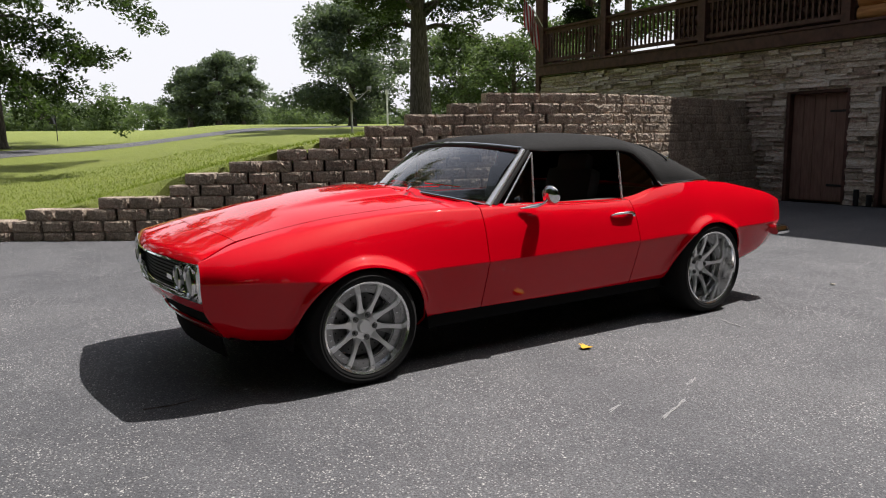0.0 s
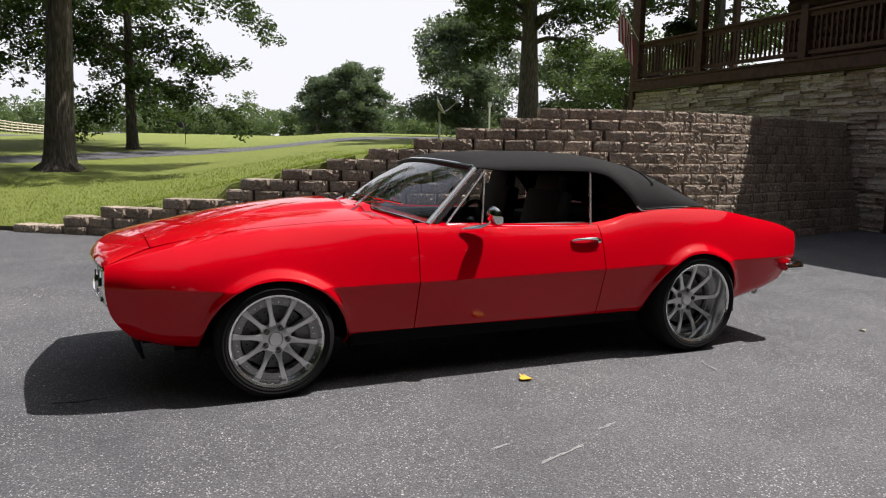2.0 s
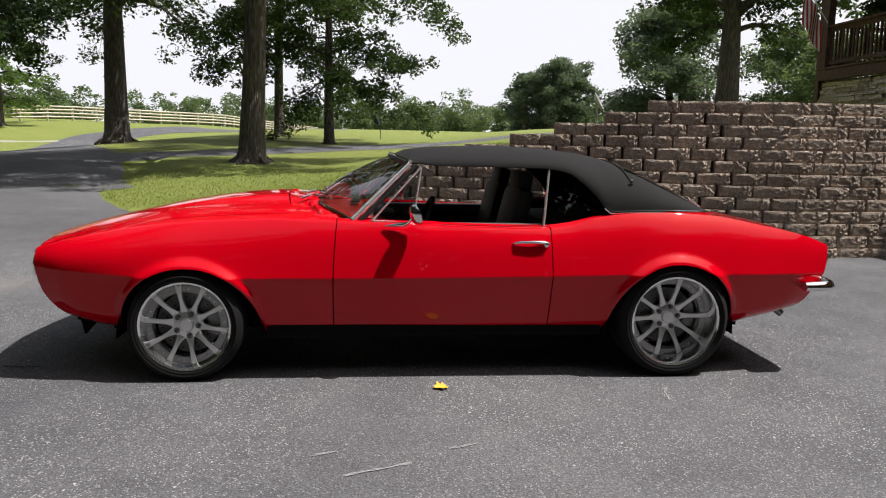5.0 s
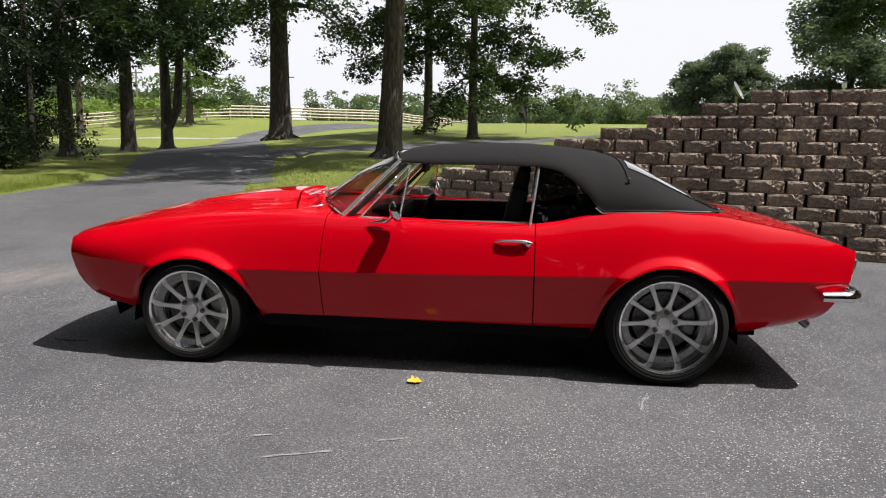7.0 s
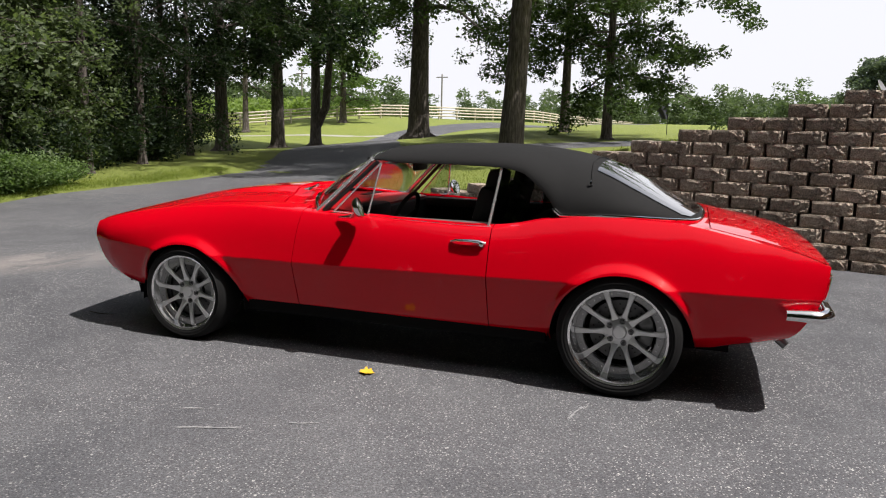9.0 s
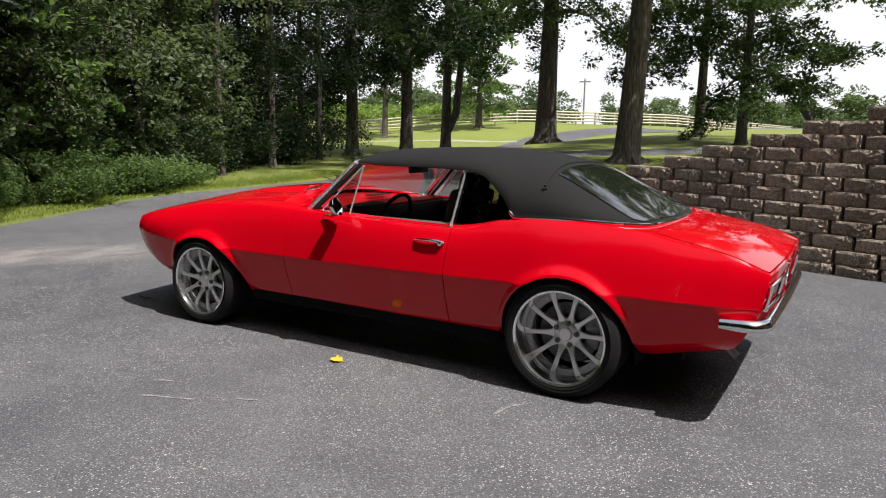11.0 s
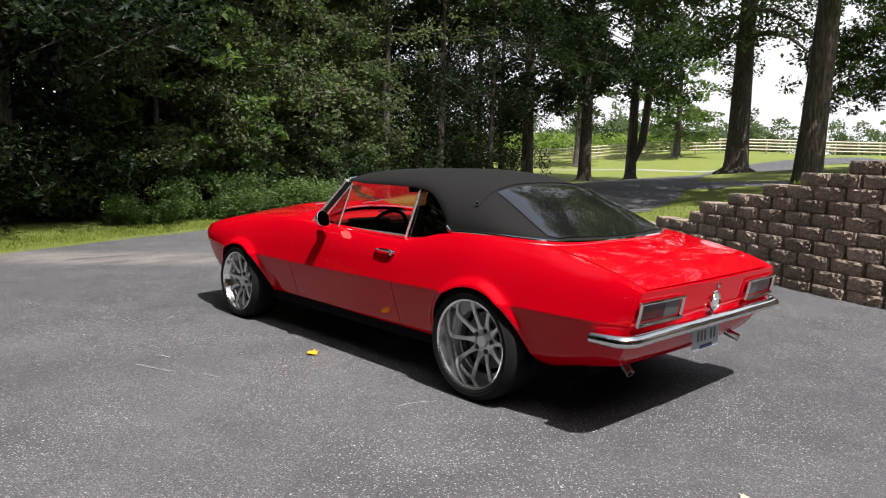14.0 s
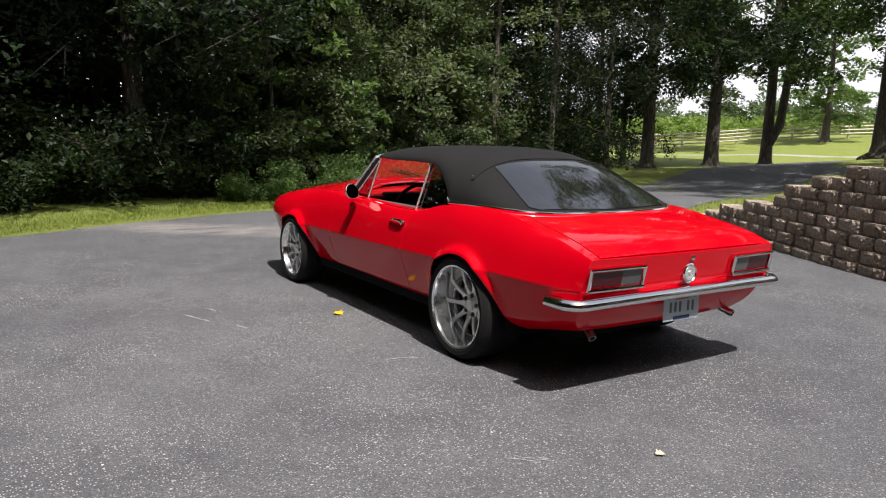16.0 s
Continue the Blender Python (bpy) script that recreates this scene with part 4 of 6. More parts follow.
    # soft top
    xs = lin(-0.25, 1.0, 26) + lin(1.04, 1.70, 18) + [1.725, 1.745, 1.76, 1.77, 1.775]
    vs = [math.sin(math.pi / 2 * t) for t in lin(-1, 1, 45)]
    def canvas(x, v):
        y = TOP_Y(x) * v
        return (x + 0.085 * v * v * (1 - ss((x + 0.25) / 0.45)), y, roof_z(x, y))
    top = part("soft_top", sheet(canvas, xs, vs), CANVAS, car, "black canvas soft top", angle=60)
    solid(top, 0.02)
    part("front_bow", tube([(-0.245 + 0.075 * v * v, 0.652 * v, 1.222 - 0.03 * v * v) for v in lin(-1, 1, 15)], 0.016, 8), BLACK, top)
    # seam over the rear bow and side seam
    for x in (1.13,):
        part("seam", tube([(x + 0.05 * (y / 0.7) ** 2, y, roof_z(x + 0.05 * (y / 0.7) ** 2, y) + 0.003) for y in lin(-0.66, 0.66, 41)], 0.006, 6), CANVAS, top)
    part("knob", lathe([(0.008, 0), (0.008, 0.015), (0.002, 0.018)], 10, cx=1.17, cy=-0.665, cz=1.10, axis="z"), CHROME, top)
    base = [(x, s * (TOP_Y(x) + 0.006), TOP_LOW(x) - 0.002) for s in (-1,) for x in lin(0.99, 1.70, 22)]
    ring = base + [(x, -(TOP_Y(x) + 0.006), TOP_LOW(x) - 0.002) for x in (1.73, 1.75, 1.765, 1.775)]
    ring = ring + [(x, -y, z) for x, y, z in ring[::-1]]
    part("top_trim", tube(ring, 0.010, 8), CHROME, top, "chrome moulding round the soft top")
    # rear window
    def rear(t, v):
        x = 1.18 + (0.52 + 0.052 * (1 - v * v)) * t
        half = min(0.50 + 0.10 * t, TOP_Y(1.18 + 0.52 * t) - 0.035)
        y = half * v
        return Vector((x, y, roof_z(x, y))) + Vector((0.45, 0, 0.9)) * 0.006
    rw = part("rear_window", sheet(rear, lin(0, 1, 12), lin(-1, 1, 25)), BACKGLASS, top, "dark rear window")
    # deck
    def deckf(x, v):
        y = min(0.695, HALF(x) - INSET(x) - 0.08) * v
        return (x, y, top_z(x, y))
    solid(part("rear_deck", sheet(deckf, lin(1.0, 1.80, 18), lin(-1, 1, 31)), PAINT, car), 0.012)
    def lid(s, v):
        x = 1.806 + (2.358 - 1.806) * s
        y = min(0.6965, HALF(x) - INSET(x) - 0.0785) * v
        return (x + 0.025 * s * (1 - v * v), y, top_z(min(x, 2.355), y) + 0.002)
    solid(part("trunk_lid", sheet(lid, lin(0, 1, 20), lin(-1, 1, 31)), PAINT, car), 0.016)
    # tail
    def tail(t, v):
        z = 0.45 + (0.748 - 0.45) * t
        y = (skin_y(2.36, z) - 0.002) * v
        return (TAIL_X(z) - 0.002 + 0.022 * (1 - v * v) - 0.008 * math.sin(math.pi * t), y, z)
    solid(part("tail_panel", sheet(tail, lin(0, 1, 14), lin(-1, 1, 31)), PAINT, car), 0.012)
    def val(t, v):
        z = 0.313 + (0.455 - 0.313) * t + 0.015 * (1 - t) * v * v
        y = (skin_y(2.36, z) - 0.002) * v
        return (TAIL_X(z) - 0.002 + 0.02 * (1 - v * v), y, z)
    solid(part("rear_valance", sheet(val, lin(0, 1, 8), lin(-1, 1, 31)), PAINT, car), 0.012)
    for side in (-1, 1):
        y0, y1 = 0.395, 0.76
        xz = lambda z, y: TAIL_X(z) + 0.022 * (1 - (y / 0.8) ** 2) + 0.006
        lamp = part("tail_lamp", box(2.28, 2.322, side * y0 if side > 0 else -y1, side * y1 if side > 0 else -y0, 0.59, 0.69), BLACK, car, "rectangular tail lamp in a chrome surround", smooth=False)
        for a, b, c, d in ((y0 - 0.014, y1 + 0.014, 0.578, 0.592), (y0 - 0.014, y1 + 0.014, 0.688, 0.703), (y0 - 0.014, y0, 0.59, 0.69), (y1, y1 + 0.016, 0.59, 0.69)):
            if b - a > 0.1:
                bm = tube([(xz(c + 0.007, y) + (0.006 if c > 0.6 else 0.010), side * y, c + 0.007) for y in lin(a, b, 9)], 0.010 if c > 0.6 else 0.012, 8)
            else:
                bm = tube([(xz(z, (a + b) / 2) + 0.006, side * (a + b) / 2, z) for z in lin(0.583, 0.698, 6)], 0.010, 8)
            part("bezel", bm, CHROME, lamp, "chrome bezel")
        def lens(a, b):
            def f(t, v):
                z = 0.602 + 0.08 * t
                y = a + (b - a) * v
                return (xz(z, y) - 0.001, side * y, z)
            return sheet(f, lin(0, 1, 4), lin(0, 1, 6))
        part("lens", lens(0.402, 0.54), LENS_TAIL, lamp, "clear reversing lens")
        part("lens", lens(0.54, 0.757), LENS_RED, lamp, "dark red lens")
    cap = part("fuel_cap", lathe([(0.058, 0.0), (0.058, 0.012), (0.05, 0.018), (0.046, 0.013), (0.044, 0.010), (0.003, 0.010)], 32, cx=2.368, cz=0.625, axis="x"), CHROME, car, "round chrome fuel cap")
    part("emblem", lathe([(0.042, 0.0105), (0.040, 0.014), (0.026, 0.015), (0.022, 0.012), (0.014, 0.012), (0.012, 0.017), (0.003, 0.018)], 28, cx=2.368, cz=0.625, axis="x"), ALLOY, cap, "pale ringed disc")
    part("trunk_lock", lathe([(0.016, 0.0), (0.016, 0.012), (0.003, 0.014)], 16, cx=2.385, cz=0.714, axis="x"), CHROME, car)
    # rear bumper
    b = []
    for t in lin(-1, 1, 61):
        a = abs(t)
        y = 0.905 * t * (1 if a < 0.9 else 1 - 0.04 * (a - 0.9) / 0.1)
        k = max(0.0, (a - 0.82) / 0.18)
        b.append((2.372 + 0.022 - 0.02 * t * t - 0.195 * k ** 1.6, math.copysign(min(abs(0.98 * t), 0.872 + 0.014 * k), t), 0.515 + 0.01 * (1 - t * t)))
    prof = [(-0.031, 0.002), (-0.027, 0.016), (-0.019, 0.026), (-0.008, 0.0295), (0.004, 0.0275), (0.015, 0.021), (0.024, 0.012), (0.031, 0.0)] + [(0.026, -0.045), (0.0, -0.08), (-0.024, -0.045)]
    bm = bmesh.new()
    rows = []
    for i, p in enumerate(b):
        d = (Vector(b[min(i + 1, 60)]) - Vector(b[max(i - 1, 0)])).normalized()
        out = Vector((d.y, -d.x, 0))
        taper = 0.86 + 0.14 * min(1, (30 - abs(i - 30)) / 2)
        rows.append([bm.verts.new(Vector(p) + out * (o * taper) + Vector((0, 0, zz * taper))) for zz, o in prof])
    for p, q in zip(rows, rows[1:]):
        for j in range(len(prof)):
            bm.faces.new((p[j], p[(j + 1) % len(prof)], q[(j + 1) % len(prof)], q[j]))
    bm.faces.new(rows[0])
    bm.faces.new(rows[-1])
    part("rear_bumper", bm, CHROME, car, "slim chrome rear bumper")
    plate = part("number_plate", box(2.335, 2.341, -0.152, 0.152, 0.345, 0.49, 0.004), PLATE, car, "pale grey number plate", smooth=False)
    for y in (-0.095, -0.055, -0.015, 0.055, 0.095):
        part("bar", box(2.3415, 2.343, y - 0.009, y + 0.009, 0.395, 0.455), INK, plate, smooth=False)
    part("bar", box(2.3415, 2.343, -0.06, 0.06, 0.468, 0.478), INKRED, plate, smooth=False)
    for y in (-0.11, 0.11):
        part("bolt", lathe([(0.006, 0), (0.006, 0.003), (0.001, 0.004)], 8, cx=2.341, cy=y, cz=0.474, axis="x"), STEEL, plate)
    part("bar", box(2.3415, 2.343, -0.07, 0.07, 0.353, 0.372), INKBLUE, plate, smooth=False)
    for side, z in ((1, 0.30), (-1, 0.281)):
        tip = part("exhaust", lathe([(0.022, -0.25), (0.023, 0.0), (0.019, 0.0), (0.018, -0.1)], 20, axis="x"), CHROME if side > 0 else STEEL, car, "metal exhaust tip turned down")
        tip.matrix_basis = pose(2.25 + 0.02 * side, 0.585 * side, z, 0, 20 if side > 0 else 36, 14 * side)
    # front: grille, lamps, surround, valance, chin
    def gx(y, z):
        return front_x(y, z) + 0.004
    G0, G1 = 0.508, 0.692
    def grille(t, v):
        z = G0 + (G1 - G0) * t
        y = 0.735 * v
        return (gx(y, z) + 0.036, y, z)
    g = part("grille", sheet(grille, lin(0, 1, 6), lin(-1, 1, 21)), BLACK, car, "black recessed grille")
    for k in range(9):
        z = G0 + 0.018 + 0.0185 * k
        part("bar", tube([(gx(0.46 * v, z) + 0.032, 0.46 * v, z) for v in lin(-1, 1, 13)], 0.003, 5), MATT, g)

    def ring_loop(dx, m):
        """The frame, once round; m is the inset."""
        a = [(y, G1 - m) for y in lin(-0.745 + m, 0.745 - m, 31)]
        c = [(0.757 - m, z) for z in lin(G1 - 0.012 - m, G0 + 0.012 + m, 7)]
        e = [(y, G0 + m) for y in lin(0.745 - m, -0.745 + m, 31)]
        f = [(-0.757 + m, z) for z in lin(G0 + 0.012 + m, G1 - 0.012 - m, 7)]
        return [(gx(y, z) + dx, y, z) for y, z in a + c + e + f]
    loops = [ring_loop(0.012, -0.006), ring_loop(-0.006, -0.002), ring_loop(-0.009, 0.006), ring_loop(0.004, 0.017), ring_loop(0.02, 0.019), ring_loop(0.022, 0.024), ring_loop(0.032, 0.025)]
    bm = bmesh.new()
    rows = [[bm.verts.new(p) for p in l] for l in loops]
    n = len(rows[0])
    for p, q in zip(rows, rows[1:]):
        for k in range(n):
            bm.faces.new((p[k], p[(k + 1) % n], q[(k + 1) % n], q[k]))
    part("surround", bm, CHROME, g, "chrome grille surround")
    for side in (-1, 1):
        for yy, r, zz in ((0.655, 0.077, 0.60), (0.512, 0.056, 0.60)):
            cx = gx(yy, 0.60) + 0.010
            lamp = part("headlamp", lathe([(r, 0.05), (r + 0.009, 0.03), (r + 0.010, -0.012), (r + 0.003, -0.020), (r - 0.003, -0.012), (r - 0.004, 0.0)], 36, cx=cx, cy=side * yy, cz=zz, axis="x"), CHROME, g, "round headlamp in a chrome ring")
            part("lens", lathe([(r - 0.003, -0.004), (r * 0.7, -0.016), (r * 0.35, -0.023), (0.004, -0.025)], 36, cx=cx, cy=side * yy, cz=zz, axis="x"), LENS_CLEAR, lamp)
    part("badge", box(gx(0.33, 0.58) + 0.018, gx(0.33, 0.58) + 0.026, -0.40, -0.29, 0.575, 0.60, 0.002), CHROME, g, "small bright badge", smooth=False)
    # thin red lip under the frame, then the valance with its dark intake
    def lip(t, v):
        z = 0.452 + (G0 - 0.008 - 0.452) * t
        y = (skin_y(-2.22, z) - 0.006) * v
        return (front_x(y, z) + 0.006 + 0.012 * (1 - t), y, z)
    solid(part("front_lip", sheet(lip, lin(0, 1, 4), lin(-1, 1, 25)), PAINT, car), 0.012)
    def mouth(t, v):
        z = 0.33 + 0.13 * t
        y = 0.70 * v
        return (front_x(y, z) + 0.045, y, z)
    solid(part("intake", sheet(mouth, lin(0, 1, 4), lin(-1, 1, 25)), MATT, car, "dark lower air intake"), 0.02)
    for yy in (-0.64, 0.64):
        part("indicator", box(-2.105, -2.07, yy - 0.04, yy + 0.04, 0.398, 0.422, 0.008), LENS_DIM, car, "small clear front indicator")
    def fval(t, v):
        z = 0.29 + 0.055 * t
        y = (skin_y(-2.22, z) - 0.006) * v
        return (front_x(y, z) + 0.02, y, z)
    solid(part("front_valance", sheet(fval, lin(0, 1, 5), lin(-1, 1, 25)), PAINT, car), 0.012)
    for side in (-1, 1):
        # closing cheeks between valance and lip
        def cheek(t, v):
            z = 0.34 + (0.458 - 0.34) * t
            y = 0.69 + (skin_y(-2.22, z) - 0.008 - 0.69) * v
            return (front_x(y, z) + 0.022, side * y, z)
        solid(part("valance_cheek", sheet(cheek, lin(0, 1, 5), lin(0, 1, 6)), PAINT, car), 0.01)
    def chin(t, v):
        z = 0.17 + 0.11 * t
        y = 0.56 * v
        return (front_x(y, 0.31) + 0.045 + (0.29 - z) * 0.22, y, z)
    solid(part("chin_spoiler", sheet(chin, lin(0, 1, 4), lin(-1, 1, 21)), MATT, car, "matt black chin spoiler"), 0.012)
    # underside and wheel wells
    bm = box(-1.86, 1.95, -0.55, 0.55, 0.20, 0.34)
    box(-0.95, 0.98, -0.80, 0.80, 0.21, 0.34, bm=bm)
    box(-2.02, -1.80, -0.66, 0.66, 0.28, 0.62, bm=bm)
    box(1.80, 2.17, -0.70, 0.70, 0.345, 0.60, bm=bm)
    box(-1.9, -0.72, -0.58, 0.58, 0.34, 0.72, bm=bm)
    box(1.0, 2.2, -0.56, 0.56, 0.34, 0.78, bm=bm)
    part("underbody", bm, MATT, car, "black underbody", smooth=False)
    for cx, foot, high, fore, aft in ARCHES:
        for side in (-1, 1):
            bm = sheet(lambda a, v: (cx + ((aft if math.cos(a) > 0 else fore) + 0.006) * math.cos(a), side * (0.56 + 0.275 * v), foot + (high + 0.006) * math.sin(a)), lin(0, math.pi, 32), lin(0, 1, 3))
            part("wheel_well", bm, MATT, car)
    # cabin
    bm = box(-0.72, 1.0, -0.70, 0.70, 0.335, 0.36)
    box(-0.76, -0.70, -0.72, 0.72, 0.34, 0.84, bm=bm)
    box(0.96, 1.02, -0.70, 0.70, 0.34, 0.90, bm=bm)
    for s in (-1, 1):
        box(-0.72, 1.0, s * 0.735 - 0.02, s * 0.735 + 0.02, 0.34, 0.85, bm=bm)
    part("cabin_lining", bm, VINYL, car, "black vinyl cabin lining", smooth=False)
    def dash(t, v):
        k = 1 - v * v
        x = -0.62 - 0.13 * k + (0.34 + 0.1 * k) * t
        return (x, 0.66 * v, 0.865 + 0.05 * k * (1 - t) + 0.012 * math.sin(math.pi * t))
    dsh = part("dashboard", sheet(dash, lin(0, 1, 10), lin(-1, 1, 25)), DASHRED, car, "red painted dashboard top")
    solid(dsh, 0.03)
    part("dash_front", box(-0.36, -0.27, -0.68, 0.68, 0.66, 0.85, 0.02), VINYL, dsh, "black dash face")
    part("cluster_hood", box(-0.36, -0.22, -0.52, -0.18, 0.76, 0.895, 0.03), VINYL, dsh)
    part("dash_grille", box(-0.50, -0.44, -0.10, 0.16, 0.917, 0.924, 0.003), BLACK, dsh, "black speaker grille in the dash top")
    part("gauge", lathe([(0.03, 0), (0.03, 0.01), (0.004, 0.012)], 20, cx=-0.27, cy=0.05, cz=0.77, axis="x"), CHROME, dsh)
    ring = [(-0.06 + 0.07 * math.sin(a), -0.36 + 0.185 * math.cos(a), 0.80 + 0.17 * math.sin(a)) for a in lin(0, 2 * math.pi, 33)]
    sw = part("steering_wheel", tube(ring, 0.014, 8, caps=False), VINYL, car, "black steering wheel")
    bm = tube([(-0.30, -0.36, 0.72), (-0.07, -0.36, 0.795)], [0.03, 0.05], 12)
    for a in (0.3, math.pi - 0.3, -math.pi / 2):
        tube([(-0.065, -0.36, 0.80), (-0.06 + 0.07 * math.sin(a), -0.36 + 0.185 * math.cos(a), 0.80 + 0.17 * math.sin(a))], 0.012, 6, bm)
    part("column", bm, VINYL, sw)
    for y in (-0.36, 0.36):
        seat = part("front_seat", box(-0.08, 0.42, y - 0.24, y + 0.24, 0.42, 0.60, 0.05), VINYL, car, "black bucket seat with high back")
        part("backrest", box(-0.055, 0.055, -0.235, 0.235, 0.0, 0.50, 0.05, m=pose(0.44, y, 0.56, 0, 14, 0)), VINYL, seat)
        part("headrest", box(-0.045, 0.045, -0.15, 0.15, 0.0, 0.15, 0.04, m=pose(0.55, y, 1.0, 0, 12, 0)), VINYL, seat)
    part("rear_bench", box(0.72, 1.0, -0.55, 0.55, 0.42, 0.84, 0.05), VINYL, car, "black rear bench")
    part("rear_view_mirror", box(-0.10, -0.075, -0.12, 0.12, 1.10, 1.155, 0.01), BLACK, car, "black rear-view mirror")
    part("console", box(-0.3, 0.5, -0.1, 0.1, 0.36, 0.58, 0.03), VINYL, car)
    for side in (-1, 1):
        build_wheel(car, -1.373, side * 0.793, side, 0.310, 0.2425, 0.235, 0.038, -0.14)
        build_wheel(car, 1.383, side * 0.775, side, 0.330, 0.2575, 0.30, 0.105, 0.05)
    return car


DISC = material("disc_steel", grey(0.11), 0.4, 0.8)
MATT = material("matt_black", grey(0.008), 0.95, Specular_IOR_Level=0.1)
DASHRED = material("dash_red", (0.5, 0.003, 0.008), 0.3, Coat_Weight=0.6, Coat_Roughness=0.1)
BACKGLASS = material("rear_glass", grey(0.012), 0.03, Specular_IOR_Level=1.0, Coat_Weight=1.0, Coat_IOR=1.8)
bump(BACKGLASS, noise_tex(BACKGLASS, coords(BACKGLASS, (1, 2.5, 1)), 3.0, 2), 0.25, 0.02)
GREYVINYL = material("grey_vinyl", grey(0.09), 0.55)
# clear lens, with the shade of its recess put into the grey
LENS_TAIL = material("recess_dark_lens", grey(0.075), 0.2, Coat_Weight=0.3)
LENS_DIM = material("dim_lens", grey(0.05), 0.45)
PLATE = material("plate_paint", (0.44, 0.52, 0.58), 0.35)
INKRED = material("red_ink", (0.3, 0.08, 0.08), 0.5)
INK = material("dark_ink", grey(0.12), 0.5)
INKBLUE = material("blue_ink", (0.03, 0.05, 0.13), 0.5)
car = build_car()

# ---- trees ----
def leaf_mesh(name, mat, clumps, leaves, size, rng, spread=0.5):
    """Leaves scattered round clump centres: (centre, radius)."""
    n = leaves
    cs = np.array([c for c, r in clumps])
    rs = np.array([r for c, r in clumps])
    g = np.random.RandomState(rng.randrange(1 << 30))
    pick = g.choice(len(cs), n, p=rs ** 2 / (rs ** 2).sum())
    d = g.normal(size=(n, 3))
    d /= np.linalg.norm(d, axis=1)[:, None]
    rad = rs[pick] * (g.uniform(0.05, 1.0, n) ** spread)
    pos = cs[pick] + d * rad[:, None] * np.array([1, 1, 0.7])
    t1 = g.normal(size=(n, 3))
    t1[:, 2] = t1[:, 2] * 0.5 - 0.3
    t1 /= np.linalg.norm(t1, axis=1)[:, None]
    up = g.normal(size=(n, 3)) * 0.8 + np.array([0, 0, 1.0])
    t2 = np.cross(up, t1)
    t2 /= np.linalg.norm(t2, axis=1)[:, None]
    nn = np.cross(t1, t2)
    s = size * g.uniform(0.55, 1.4, n)[:, None]
    a = pos - t1 * s * 0.5
    b = pos + t2 * s * 0.30 + nn * s * 0.08
    c = pos + t1 * s * 0.55 - nn * s * 0.06
    e = pos - t2 * s * 0.30 + nn * s * 0.08
    co = np.stack([a, b, c, e], 1).reshape(-1, 3)
    me = bpy.data.meshes.new(name)
    me.from_pydata(co.tolist(), [], np.arange(4 * n).reshape(n, 4).tolist())
    me.materials.append(mat)
    return me


